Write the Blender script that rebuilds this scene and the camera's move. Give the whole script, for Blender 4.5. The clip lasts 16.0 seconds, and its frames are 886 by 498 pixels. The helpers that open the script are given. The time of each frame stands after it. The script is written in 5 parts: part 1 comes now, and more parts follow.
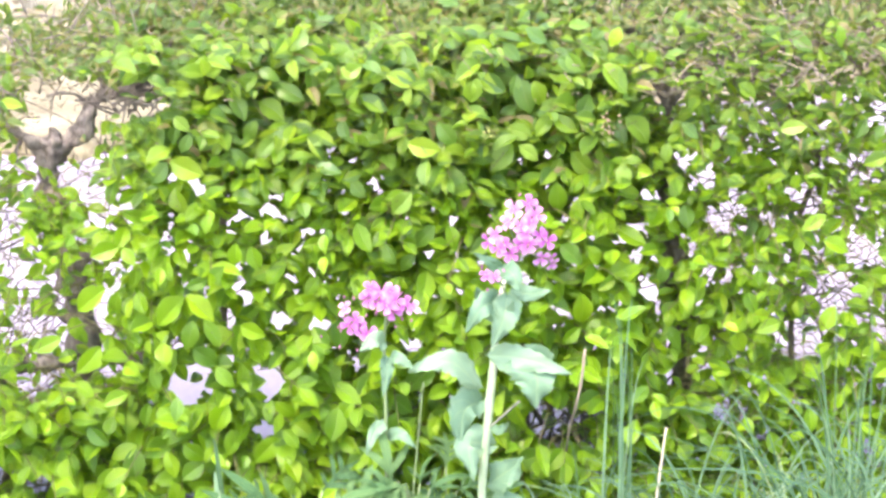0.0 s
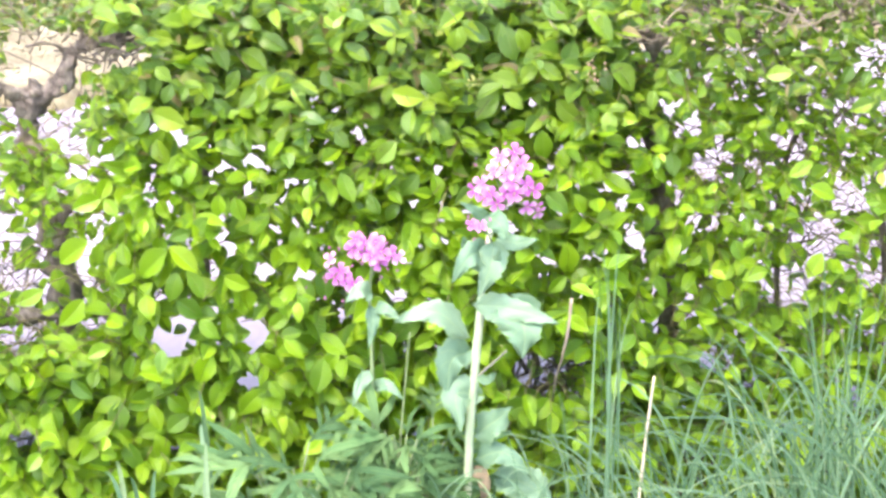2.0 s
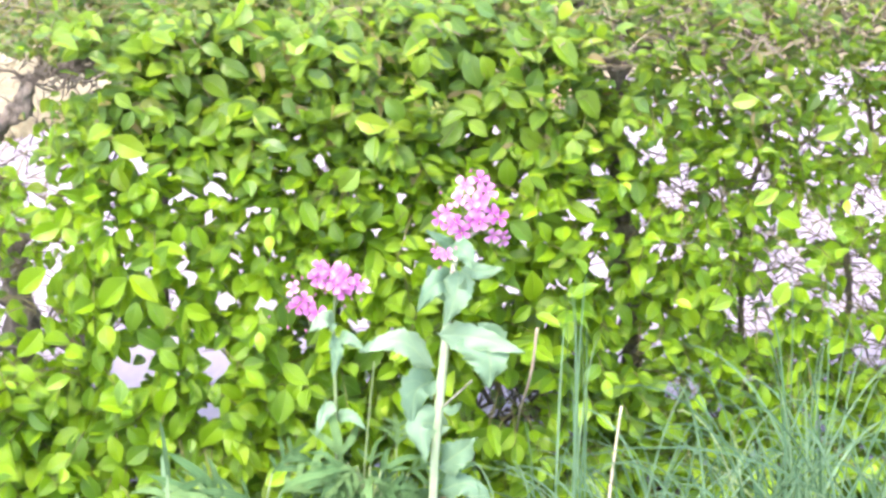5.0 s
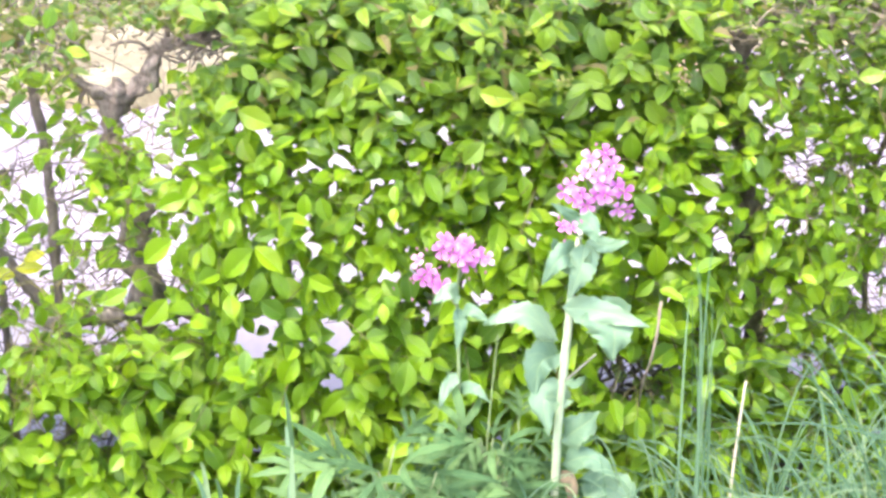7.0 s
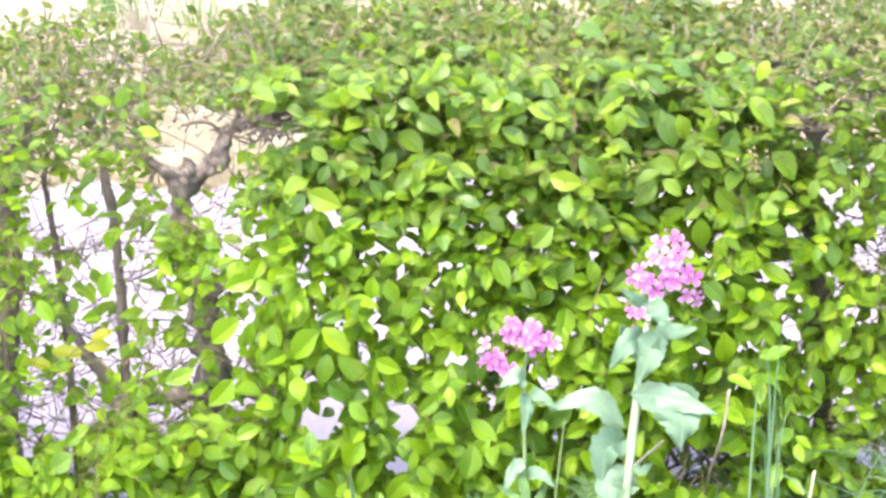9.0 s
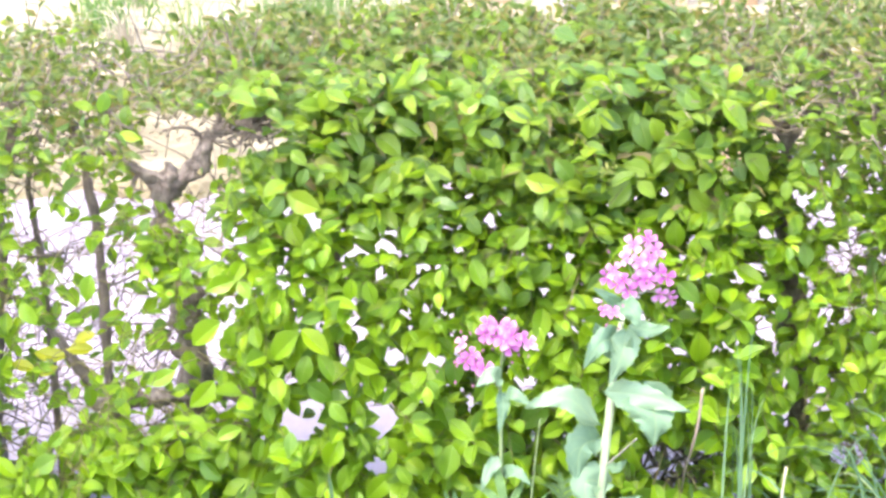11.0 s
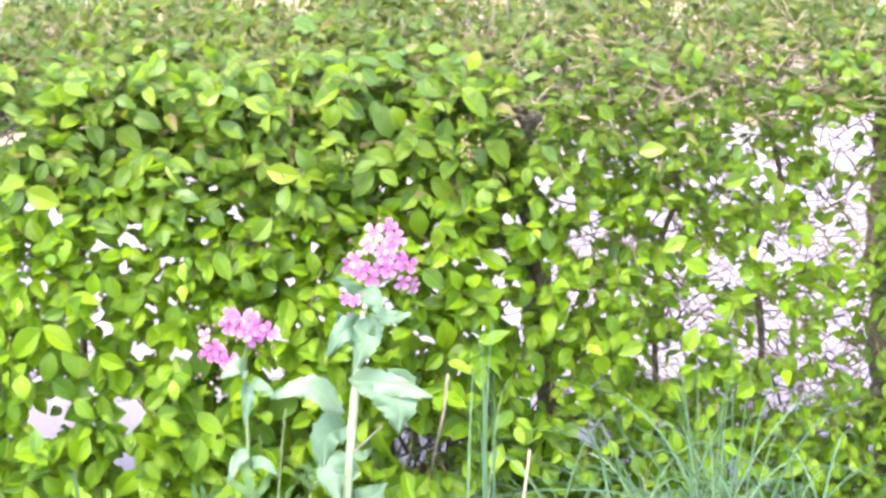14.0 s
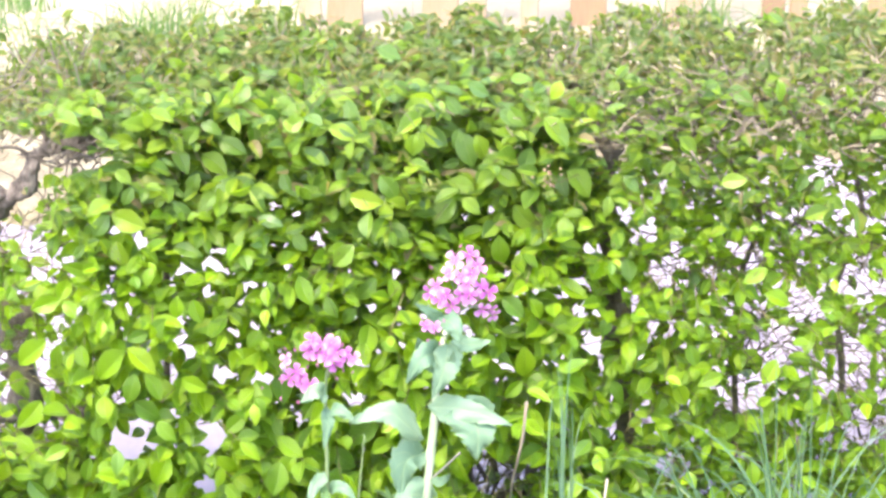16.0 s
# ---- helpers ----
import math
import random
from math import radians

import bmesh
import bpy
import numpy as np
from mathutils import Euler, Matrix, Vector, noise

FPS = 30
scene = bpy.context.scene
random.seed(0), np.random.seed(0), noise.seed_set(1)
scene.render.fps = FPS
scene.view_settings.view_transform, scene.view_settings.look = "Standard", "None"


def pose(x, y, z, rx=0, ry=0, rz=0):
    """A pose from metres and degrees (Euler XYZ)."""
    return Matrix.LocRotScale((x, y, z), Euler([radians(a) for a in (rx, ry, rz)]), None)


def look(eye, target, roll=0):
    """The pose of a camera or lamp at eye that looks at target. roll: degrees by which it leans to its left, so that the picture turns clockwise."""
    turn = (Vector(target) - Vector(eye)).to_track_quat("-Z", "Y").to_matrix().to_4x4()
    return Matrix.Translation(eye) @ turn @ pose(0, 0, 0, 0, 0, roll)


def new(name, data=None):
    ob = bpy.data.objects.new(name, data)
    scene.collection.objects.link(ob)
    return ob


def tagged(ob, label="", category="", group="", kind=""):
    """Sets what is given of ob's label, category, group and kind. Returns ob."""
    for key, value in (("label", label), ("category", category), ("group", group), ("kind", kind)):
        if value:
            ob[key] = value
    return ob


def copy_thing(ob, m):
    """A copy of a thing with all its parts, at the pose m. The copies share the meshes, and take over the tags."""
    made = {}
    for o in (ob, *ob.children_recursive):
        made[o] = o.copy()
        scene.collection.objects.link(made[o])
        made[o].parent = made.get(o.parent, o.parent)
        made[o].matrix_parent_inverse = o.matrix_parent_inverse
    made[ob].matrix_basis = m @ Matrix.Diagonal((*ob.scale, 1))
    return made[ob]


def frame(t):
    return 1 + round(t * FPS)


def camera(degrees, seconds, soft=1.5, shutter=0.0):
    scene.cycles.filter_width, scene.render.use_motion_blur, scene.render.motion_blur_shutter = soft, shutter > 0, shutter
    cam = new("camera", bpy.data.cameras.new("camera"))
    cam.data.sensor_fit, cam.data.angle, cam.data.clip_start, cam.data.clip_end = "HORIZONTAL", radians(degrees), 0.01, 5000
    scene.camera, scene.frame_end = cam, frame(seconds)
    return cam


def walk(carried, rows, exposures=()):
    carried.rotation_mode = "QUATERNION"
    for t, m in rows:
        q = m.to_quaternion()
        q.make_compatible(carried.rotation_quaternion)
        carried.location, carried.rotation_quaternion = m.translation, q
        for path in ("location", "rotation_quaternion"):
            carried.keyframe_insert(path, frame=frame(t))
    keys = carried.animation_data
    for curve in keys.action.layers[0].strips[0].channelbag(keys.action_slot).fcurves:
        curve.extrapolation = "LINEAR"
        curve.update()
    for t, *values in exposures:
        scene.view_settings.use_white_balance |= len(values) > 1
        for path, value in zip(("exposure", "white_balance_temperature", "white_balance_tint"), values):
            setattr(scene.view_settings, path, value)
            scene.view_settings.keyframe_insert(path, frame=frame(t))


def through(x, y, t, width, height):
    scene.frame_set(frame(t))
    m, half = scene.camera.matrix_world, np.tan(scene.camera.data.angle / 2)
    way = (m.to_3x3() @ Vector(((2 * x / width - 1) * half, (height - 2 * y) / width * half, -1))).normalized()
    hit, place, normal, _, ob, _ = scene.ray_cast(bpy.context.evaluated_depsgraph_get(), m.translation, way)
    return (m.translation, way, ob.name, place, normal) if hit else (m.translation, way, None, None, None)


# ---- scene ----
cam = camera(22.0, 16.0, soft=3.0)
PATH = [
    (0, (0.0521, -2.6859, 1.4647), (-0.0021, -0.6169, 0.7188), 0.02),
    (0.5, (0.0497, -2.6751, 1.4624), (-0.0054, -0.6220, 0.6739), -0.24),
    (1, (0.0486, -2.6663, 1.4598), (0.0182, -0.6168, 0.6605), -0.14),
    (1.5, (0.0429, -2.6651, 1.4594), (0.0168, -0.6186, 0.6527), -0.16),
    (2, (0.0374, -2.6682, 1.4596), (0.0087, -0.6162, 0.6670), -0.14),
    (2.5, (0.0379, -2.6661, 1.4604), (0.0133, -0.6106, 0.6766), -0.14),
    (3, (0.0399, -2.6663, 1.4611), (0.0151, -0.6082, 0.6843), -0.23),
    (5.5, (0.0071, -2.6356, 1.4403), (0.0357, -0.5723, 0.6776), 0.40),
    (6, (0.0012, -2.6324, 1.4383), (-0.0709, -0.5856, 0.6351), -0.45),
    (6.5, (-0.0031, -2.6457, 1.4420), (-0.0805, -0.5959, 0.6470), -0.52),
    (7, (-0.0066, -2.6456, 1.4420), (-0.0858, -0.5919, 0.6569), -0.23),
    (7.5, (-0.0089, -2.6434, 1.4417), (-0.0846, -0.5854, 0.6678), -0.05),
    (8, (-0.0062, -2.6402, 1.4421), (-0.0779, -0.5745, 0.6888), -0.02),
    (8.5, (-0.0075, -2.6411, 1.4422), (-0.1269, -0.5690, 0.7127), 0.05),
    (9, (-0.0104, -2.6412, 1.4404), (-0.1534, -0.5636, 0.7312), -0.05),
    (11.5, (0.0256, -2.6871, 1.4290), (-0.1102, -0.6028, 0.7381), -0.32),
    (12, (0.0343, -2.6828, 1.4264), (-0.0437, -0.5958, 0.7348), -0.06),
    (12.5, (0.0473, -2.6762, 1.4249), (0.0317, -0.5906, 0.7247), 0.08),
    (13, (0.0598, -2.6796, 1.4247), (0.0978, -0.5945, 0.7242), 0.39),
    (13.5, (0.0657, -2.6858, 1.4255), (0.1215, -0.5985, 0.7327), 0.14),
    (14, (0.0731, -2.6835, 1.4264), (0.1367, -0.5977, 0.7297), 0.28),
    (14.5, (0.0813, -2.6837, 1.4291), (0.1257, -0.5899, 0.7552), 0.44),
    (15, (0.0867, -2.6883, 1.4299), (0.0910, -0.5933, 0.7584), 0.37),
    (15.5, (0.0827, -2.6938, 1.4300), (0.0705, -0.5988, 0.7584), 0.13),
    (16, (0.0775, -2.6999, 1.4295), (0.0594, -0.6045, 0.7595), 0.36),
]
walk(cam, [(t, look(eye, target, roll)) for t, eye, target, roll in PATH],
     exposures=[(0, 2.2, 7200, 15), (16, 2.2, 7200, 15)])

# ---- light: bright hazy sky with a wide, soft sun high on the left ----
SUN_ELEVATION, SUN_AZIMUTH = 66, 222
world = bpy.data.worlds.new("sky")
scene.world = world
world.use_nodes = True
sky = world.node_tree.nodes.new("ShaderNodeTexSky")
sky.sky_type, sky.sun_disc = "NISHITA", False
sky.sun_elevation, sky.sun_rotation = radians(SUN_ELEVATION), radians(SUN_AZIMUTH)
sky.dust_density = 3.0
world.node_tree.links.new(sky.outputs[0], world.node_tree.nodes["Background"].inputs[0])
world.node_tree.nodes["Background"].inputs[1].default_value = 0.305
sun = new("sun", bpy.data.lights.new("sun", "SUN"))
sun.data.energy, sun.data.angle, sun.data.color = 0.7, radians(20), (1.0, 0.96, 0.9)
az, el = radians(SUN_AZIMUTH), radians(SUN_ELEVATION)
sun.matrix_world = look((20 * math.sin(az) * math.cos(el), 20 * math.cos(az) * math.cos(el), 20 * math.sin(el)), (0, 0, 0))


# ---- materials ----
def material(name):
    m = bpy.data.materials.new(name)
    m.use_nodes = True
    nt = m.node_tree
    return m, nt, nt.nodes["Principled BSDF"], nt.nodes["Material Output"]


def add(nt, kind, **values):
    n = nt.nodes.new(kind)
    for key, v in values.items():
        n.inputs[key].default_value = v
    return n


def ramp(nt, fac, stops):
    n = nt.nodes.new("ShaderNodeValToRGB")
    els = n.color_ramp.elements
    while len(els) < len(stops):
        els.new(0.5)
    for e, (p, c) in zip(els, stops):
        e.position, e.color = p, (*c, 1)
    nt.links.new(fac, n.inputs[0])
    return n.outputs[0]


def mixed(nt, fac, a, b, blend="MIX"):
    n = nt.nodes.new("ShaderNodeMix")
    n.data_type, n.blend_type = "RGBA", blend
    for sock, v in ((n.inputs[0], fac), (n.inputs[6], a), (n.inputs[7], b)):
        if isinstance(v, (int, float)):
            sock.default_value = v
        elif isinstance(v, tuple):
            sock.default_value = (*v, 1)
        else:
            nt.links.new(v, sock)
    return n.outputs[2]


def math_node(nt, op, a, b=0.0):
    n = nt.nodes.new("ShaderNodeMath")
    n.operation = op
    for sock, v in ((n.inputs[0], a), (n.inputs[1], b)):
        if isinstance(v, (int, float)):
            sock.default_value = v
        else:
            nt.links.new(v, sock)
    return n.outputs[0]


def noise_tex(nt, scale, detail=4.0, coords="Object"):
    tc = nt.nodes.new("ShaderNodeTexCoord")
    n = add(nt, "ShaderNodeTexNoise", Scale=scale, Detail=detail)
    nt.links.new(tc.outputs[coords], n.inputs["Vector"])
    return n.outputs[0]


def bump(nt, bsdf, height, strength, distance):
    n = add(nt, "ShaderNodeBump", Strength=strength, Distance=distance)
    nt.links.new(height, n.inputs["Height"])
    nt.links.new(n.outputs[0], bsdf.inputs["Normal"])
    return n.outputs[0]


def leaf_material(name, stops, through=0.44, rough=0.30, vein=0.13, single=False, veins=9.0, spec=0.6, leaf_patch=(0.07, 0.16, 0.012), relief=0.9):
    """A thin leaf: colour from leaf to leaf, paler midrib and side veins, light passing through."""
    m, nt, bsdf, out = material(name)
    if single:
        rnd = nt.nodes.new("ShaderNodeObjectInfo").outputs["Random"]
    else:
        rnd = nt.nodes.new("ShaderNodeNewGeometry").outputs["Random Per Island"]
    base = ramp(nt, rnd, stops)
    patch = noise_tex(nt, 60.0, 3.0)
    base = mixed(nt, math_node(nt, "MULTIPLY", patch, 0.45), base, leaf_patch)
    uv = nt.nodes.new("ShaderNodeUVMap")
    sep = nt.nodes.new("ShaderNodeSeparateXYZ")
    nt.links.new(uv.outputs[0], sep.inputs[0])
    across = math_node(nt, "ABSOLUTE", sep.outputs[0])
    rib = math_node(nt, "LESS_THAN", across, 0.07)
    slant = math_node(nt, "SUBTRACT", sep.outputs[1], math_node(nt, "MULTIPLY", across, 0.28))
    wave = math_node(nt, "SINE", math_node(nt, "MULTIPLY", slant, veins * 6.28))
    side = math_node(nt, "MULTIPLY", math_node(nt, "GREATER_THAN", wave, 0.86), 0.5)
    margin = math_node(nt, "MULTIPLY", math_node(nt, "GREATER_THAN", across, 0.84), 0.7)
    lines = math_node(nt, "MAXIMUM", math_node(nt, "MAXIMUM", rib, side), margin)
    col = mixed(nt, math_node(nt, "MULTIPLY", lines, vein), base, (0.42, 0.52, 0.18))
    nt.links.new(col, bsdf.inputs["Base Color"])
    bsdf.inputs["Roughness"].default_value = rough
    bsdf.inputs["Specular IOR Level"].default_value = spec
    bump(nt, bsdf, math_node(nt, "SUBTRACT", math_node(nt, "MULTIPLY", wave, 0.3), lines), relief, 0.0018)
    tr = nt.nodes.new("ShaderNodeBsdfTranslucent")
    bright = mixed(nt, 1.0, col, (1.25, 1.2, 0.6), "MULTIPLY")
    nt.links.new(bright, tr.inputs[0])
    mix = nt.nodes.new("ShaderNodeMixShader")
    mix.inputs[0].default_value = through
    nt.links.new(bsdf.outputs[0], mix.inputs[1])
    nt.links.new(tr.outputs[0], mix.inputs[2])
    nt.links.new(mix.outputs[0], out.inputs[0])
    return m


def rough_material(name, stops, scale, fine, rough=0.85, strength=0.5, distance=0.004, stretch=None, each=0.0):
    """An opaque weathered surface with variation at two scales."""
    m, nt, bsdf, out = material(name)
    tc = nt.nodes.new("ShaderNodeTexCoord")
    vec = tc.outputs["Object"]
    if stretch:
        mp = nt.nodes.new("ShaderNodeMapping")
        mp.inputs["Scale"].default_value = stretch
        nt.links.new(vec, mp.inputs[0])
        vec = mp.outputs[0]
    a, b = add(nt, "ShaderNodeTexNoise", Scale=scale, Detail=5.0), add(nt, "ShaderNodeTexNoise", Scale=fine, Detail=6.0)
    for n in (a, b):
        nt.links.new(vec, n.inputs["Vector"])
    both = math_node(nt, "ADD", math_node(nt, "MULTIPLY", a.outputs[0], 0.65), math_node(nt, "MULTIPLY", b.outputs[0], 0.35))
    tone = both
    if each:
        own = math_node(nt, "SUBTRACT", nt.nodes.new("ShaderNodeObjectInfo").outputs["Random"], 0.5)
        tone = math_node(nt, "ADD", both, math_node(nt, "MULTIPLY", own, each))
    nt.links.new(ramp(nt, tone, stops), bsdf.inputs["Base Color"])
    bsdf.inputs["Roughness"].default_value = rough
    bump(nt, bsdf, both, strength, distance)
    return m


HEDGE_STOPS = [(0.0, (0.10, 0.23, 0.026)), (0.25, (0.165, 0.335, 0.02)), (0.6, (0.232, 0.43, 0.014)), (0.9, (0.275, 0.475, 0.016)), (1.0, (0.32, 0.49, 0.02))]
TOP_STOPS = [(0.0, (0.0863, 0.134, 0.0446)), (0.3, (0.139, 0.217, 0.0714)), (0.55, (0.192, 0.272, 0.058)), (0.75, (0.269, 0.32, 0.0893)), (0.87, (0.306, 0.277, 0.125)), (1.0, (0.336, 0.242, 0.152))]
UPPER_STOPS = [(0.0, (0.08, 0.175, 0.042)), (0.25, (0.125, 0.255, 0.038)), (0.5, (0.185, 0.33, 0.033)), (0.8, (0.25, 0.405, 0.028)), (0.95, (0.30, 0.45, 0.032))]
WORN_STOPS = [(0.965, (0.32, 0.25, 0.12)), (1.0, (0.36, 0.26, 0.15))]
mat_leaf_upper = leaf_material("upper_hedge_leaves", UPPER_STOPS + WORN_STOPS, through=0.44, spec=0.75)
mat_leaf_mass = leaf_material("hedge_leaves", HEDGE_STOPS)
mat_leaf = leaf_material("hedge_leaf", HEDGE_STOPS, single=True, relief=0.35)
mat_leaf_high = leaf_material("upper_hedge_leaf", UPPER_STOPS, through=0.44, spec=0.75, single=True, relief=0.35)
mat_leaf_yellow = leaf_material("yellowed_leaf", [(0.0, (0.34, 0.42, 0.02)), (1.0, (0.46, 0.46, 0.02))], single=True, relief=0.35)
mat_leaf_top = leaf_material("trimmed_top_leaves", TOP_STOPS, rough=0.38)
mat_bark = rough_material("bark", [(0.35, (0.0531, 0.0433, 0.0382)), (0.48, (0.142, 0.119, 0.107)), (0.6, (0.254, 0.217, 0.196)), (0.75, (0.426, 0.377, 0.348))], 45, 220, 0.9, 1.0, 0.008, (1, 1, 0.5))
mat_twig = rough_material("twig_bark", [(0.3, (0.075, 0.06, 0.054)), (0.7, (0.20, 0.165, 0.15))], 40, 200, 0.85)
mat_shoot = rough_material("shoot_bark", [(0.3, (0.07, 0.07, 0.025)), (0.7, (0.17, 0.15, 0.06))], 40, 200, 0.8)
mat_tip = rough_material("cut_twig", [(0.3, (0.085, 0.07, 0.048)), (0.7, (0.265, 0.23, 0.155))], 40, 200, 0.85)
mat_glaucous = leaf_material("glaucous_leaf", [(0.0, (0.09, 0.17, 0.105)), (0.5, (0.13, 0.225, 0.14)), (1.0, (0.185, 0.285, 0.185))], through=0.22, rough=0.6, spec=0.3, vein=0.08, single=True, veins=5.0, leaf_patch=(0.09, 0.19, 0.13), relief=0.15)
mat_stem = rough_material("pale_stem", [(0.3, (0.17, 0.27, 0.14)), (0.5, (0.31, 0.38, 0.25)), (0.7, (0.44, 0.45, 0.34))], 35, 160, 0.55, 0.5, 0.001, (1, 1, 0.3))
mat_thin_stem = rough_material("thin_stem", [(0.3, (0.09, 0.15, 0.06)), (0.7, (0.19, 0.25, 0.12))], 25, 140, 0.6, 0.25, 0.001)
mat_grass = leaf_material("grass_blade", [(0.0, (0.035, 0.102, 0.0715)), (0.4, (0.08, 0.189, 0.138)), (0.75, (0.165, 0.306, 0.22)), (0.92, (0.23, 0.377, 0.264)), (1.0, (0.34, 0.428, 0.242))], through=0.3, rough=0.5, vein=0.3, single=True, veins=0.0, spec=0.5)
mat_sward = leaf_material("low_grass", [(0.0, (0.06, 0.15, 0.05)), (0.6, (0.12, 0.24, 0.08)), (1.0, (0.22, 0.32, 0.09))], through=0.3, rough=0.5, vein=0.2, veins=0.0, spec=0.5)
mat_weed = leaf_material("weed_leaf", [(0.0, (0.0442, 0.125, 0.0486)), (0.5, (0.0796, 0.191, 0.0717)), (1.0, (0.138, 0.261, 0.0983))], through=0.3, rough=0.65, vein=0.15, single=True, veins=6.0, spec=0.25, leaf_patch=(0.0442, 0.109, 0.0462))
mat_straw = rough_material("straw", [(0.3, (0.32, 0.27, 0.19)), (0.7, (0.54, 0.49, 0.39))], 30, 150, 0.7, 0.3, 0.001, (1, 1, 0.2))

mat_dead = rough_material("dead_stalk", [(0.3, (0.20, 0.155, 0.115)), (0.7, (0.42, 0.36, 0.29))], 40, 150, 0.8, 0.5, 0.001, (1, 1, 0.2))
mat_petiole = rough_material("leaf_stalk", [(0.3, (0.12, 0.135, 0.10)), (0.7, (0.22, 0.22, 0.18))], 30, 150, 0.6, 0.3, 0.001)
mat_withered = rough_material("withered_leaf", [(0.3, (0.05, 0.042, 0.026)), (0.7, (0.15, 0.115, 0.065))], 60, 250, 0.8)


def petal_material():
    """Pink petals, deeper towards the middle of the flower, paler at the rim, lilac or rosy from flower to flower."""
    m, nt, bsdf, out = material("petal")
    rnd = nt.nodes.new("ShaderNodeObjectInfo").outputs["Random"]
    deep = ramp(nt, rnd, [(0.0, (0.27, 0.025, 0.24)), (1.0, (0.42, 0.07, 0.37))])
    rim = ramp(nt, rnd, [(0.0, (0.54, 0.19, 0.51)), (0.6, (0.65, 0.30, 0.62)), (1.0, (0.76, 0.46, 0.74))])
    sep = nt.nodes.new("ShaderNodeSeparateXYZ")
    nt.links.new(nt.nodes.new("ShaderNodeUVMap").outputs[0], sep.inputs[0])
    along = math_node(nt, "MULTIPLY", sep.outputs[1], 1.3)
    col = mixed(nt, math_node(nt, "MINIMUM", along, 1.0), deep, rim)
    col = mixed(nt, math_node(nt, "MULTIPLY", noise_tex(nt, 400.0, 3.0), 0.35), col, deep)
    nt.links.new(col, bsdf.inputs["Base Color"])
    bsdf.inputs["Roughness"].default_value = 0.6
    tr = nt.nodes.new("ShaderNodeBsdfTranslucent")
    nt.links.new(col, tr.inputs[0])
    mix = nt.nodes.new("ShaderNodeMixShader")
    mix.inputs[0].default_value = 0.35
    nt.links.new(bsdf.outputs[0], mix.inputs[1])
    nt.links.new(tr.outputs[0], mix.inputs[2])
    nt.links.new(mix.outputs[0], out.inputs[0])
    return m


mat_petal = petal_material()
mat_eye = rough_material("flower_eye", [(0.3, (0.34, 0.26, 0.12)), (0.7, (0.52, 0.45, 0.2))], 80, 200, 0.7)
mat_bud = rough_material("bud", [(0.3, (0.16, 0.03, 0.12)), (0.7, (0.34, 0.12, 0.24))], 80, 200, 0.6)
mat_soil = rough_material("soil", [(0.3, (0.05, 0.04, 0.03)), (0.55, (0.11, 0.085, 0.06)), (0.75, (0.19, 0.15, 0.11))], 6, 60, 0.95, 0.9, 0.02)
mat_path = rough_material("pale_concrete", [(0.25, (0.166, 0.144, 0.176)), (0.5, (0.204, 0.179, 0.214)), (0.75, (0.243, 0.218, 0.25))], 2.5, 90, 0.85, 0.4, 0.003)
mat_verge = rough_material("dry_verge", [(0.3, (0.095, 0.0744, 0.0423)), (0.5, (0.147, 0.126, 0.0738)), (0.7, (0.257, 0.233, 0.153))], 7, 50, 0.95, 0.8, 0.02)
mat_gravel = rough_material("pale_gravel", [(0.3, (0.168, 0.139, 0.0888)), (0.5, (0.224, 0.189, 0.126)), (0.7, (0.288, 0.246, 0.185))], 3, 80, 0.9, 0.6, 0.008)
mat_wood = rough_material("orange_wood", [(0.2, (0.207, 0.136, 0.085)), (0.4, (0.27, 0.18, 0.102)), (0.6, (0.315, 0.229, 0.145)), (0.8, (0.36, 0.29, 0.221))], 8, 60, 0.75, 0.5, 0.004, (1, 1, 0.15), each=0.5)


# ---- builders ----
def mesh_from(name, verts, faces, mat, uvs=None, smooth=True, columns=0):
    me = bpy.data.meshes.new(name)
    me.from_pydata([tuple(v) for v in verts], [], faces)
    if uvs is not None:
        layer = me.uv_layers.new(name="UVMap")
        loops = np.zeros(len(me.loops), dtype=np.int32)
        me.loops.foreach_get("vertex_index", loops)
        layer.data.foreach_set("uv", np.asarray(uvs, dtype=np.float32)[loops].ravel())
    me.materials.append(mat)
    if smooth:
        me.polygons.foreach_set("use_smooth", [True] * len(me.polygons))
    if columns:   # a crease along the midrib of every blade
        ends = np.zeros(2 * len(me.edges), dtype=np.int32)
        me.edges.foreach_get("vertices", ends)
        ends = ends.reshape(-1, 2) % columns == columns // 2
        me.attributes.new("sharp_edge", "BOOLEAN", "EDGE").data.foreach_set("value", ends.all(axis=1))
    me.update()
    return me


def part(name, me, parent, label="", kind=""):
    ob = new(name, me)
    ob.parent = parent
    return tagged(ob, label=label, kind=kind)


def thing(name, at, label, category, group="", kind=""):
    ob = new(name)
    ob.location = at
    ob.empty_display_size = 0.05
    return tagged(ob, label, category, group, kind)


def smooth_line(points, steps=5):
    """A rounded line through the points."""
    p = [Vector(q) for q in points]
    p = [2 * p[0] - p[1]] + p + [2 * p[-1] - p[-2]]
    line = []
    for a, b, c, d in zip(p, p[1:], p[2:], p[3:]):
        for k in range(steps):
            t = k / steps
            line.append(0.5 * (2 * b + (c - a) * t + (2 * a - 5 * b + 4 * c - d) * t * t + (3 * b - a - 3 * c + d) * t ** 3))
    return line + [p[-2]]


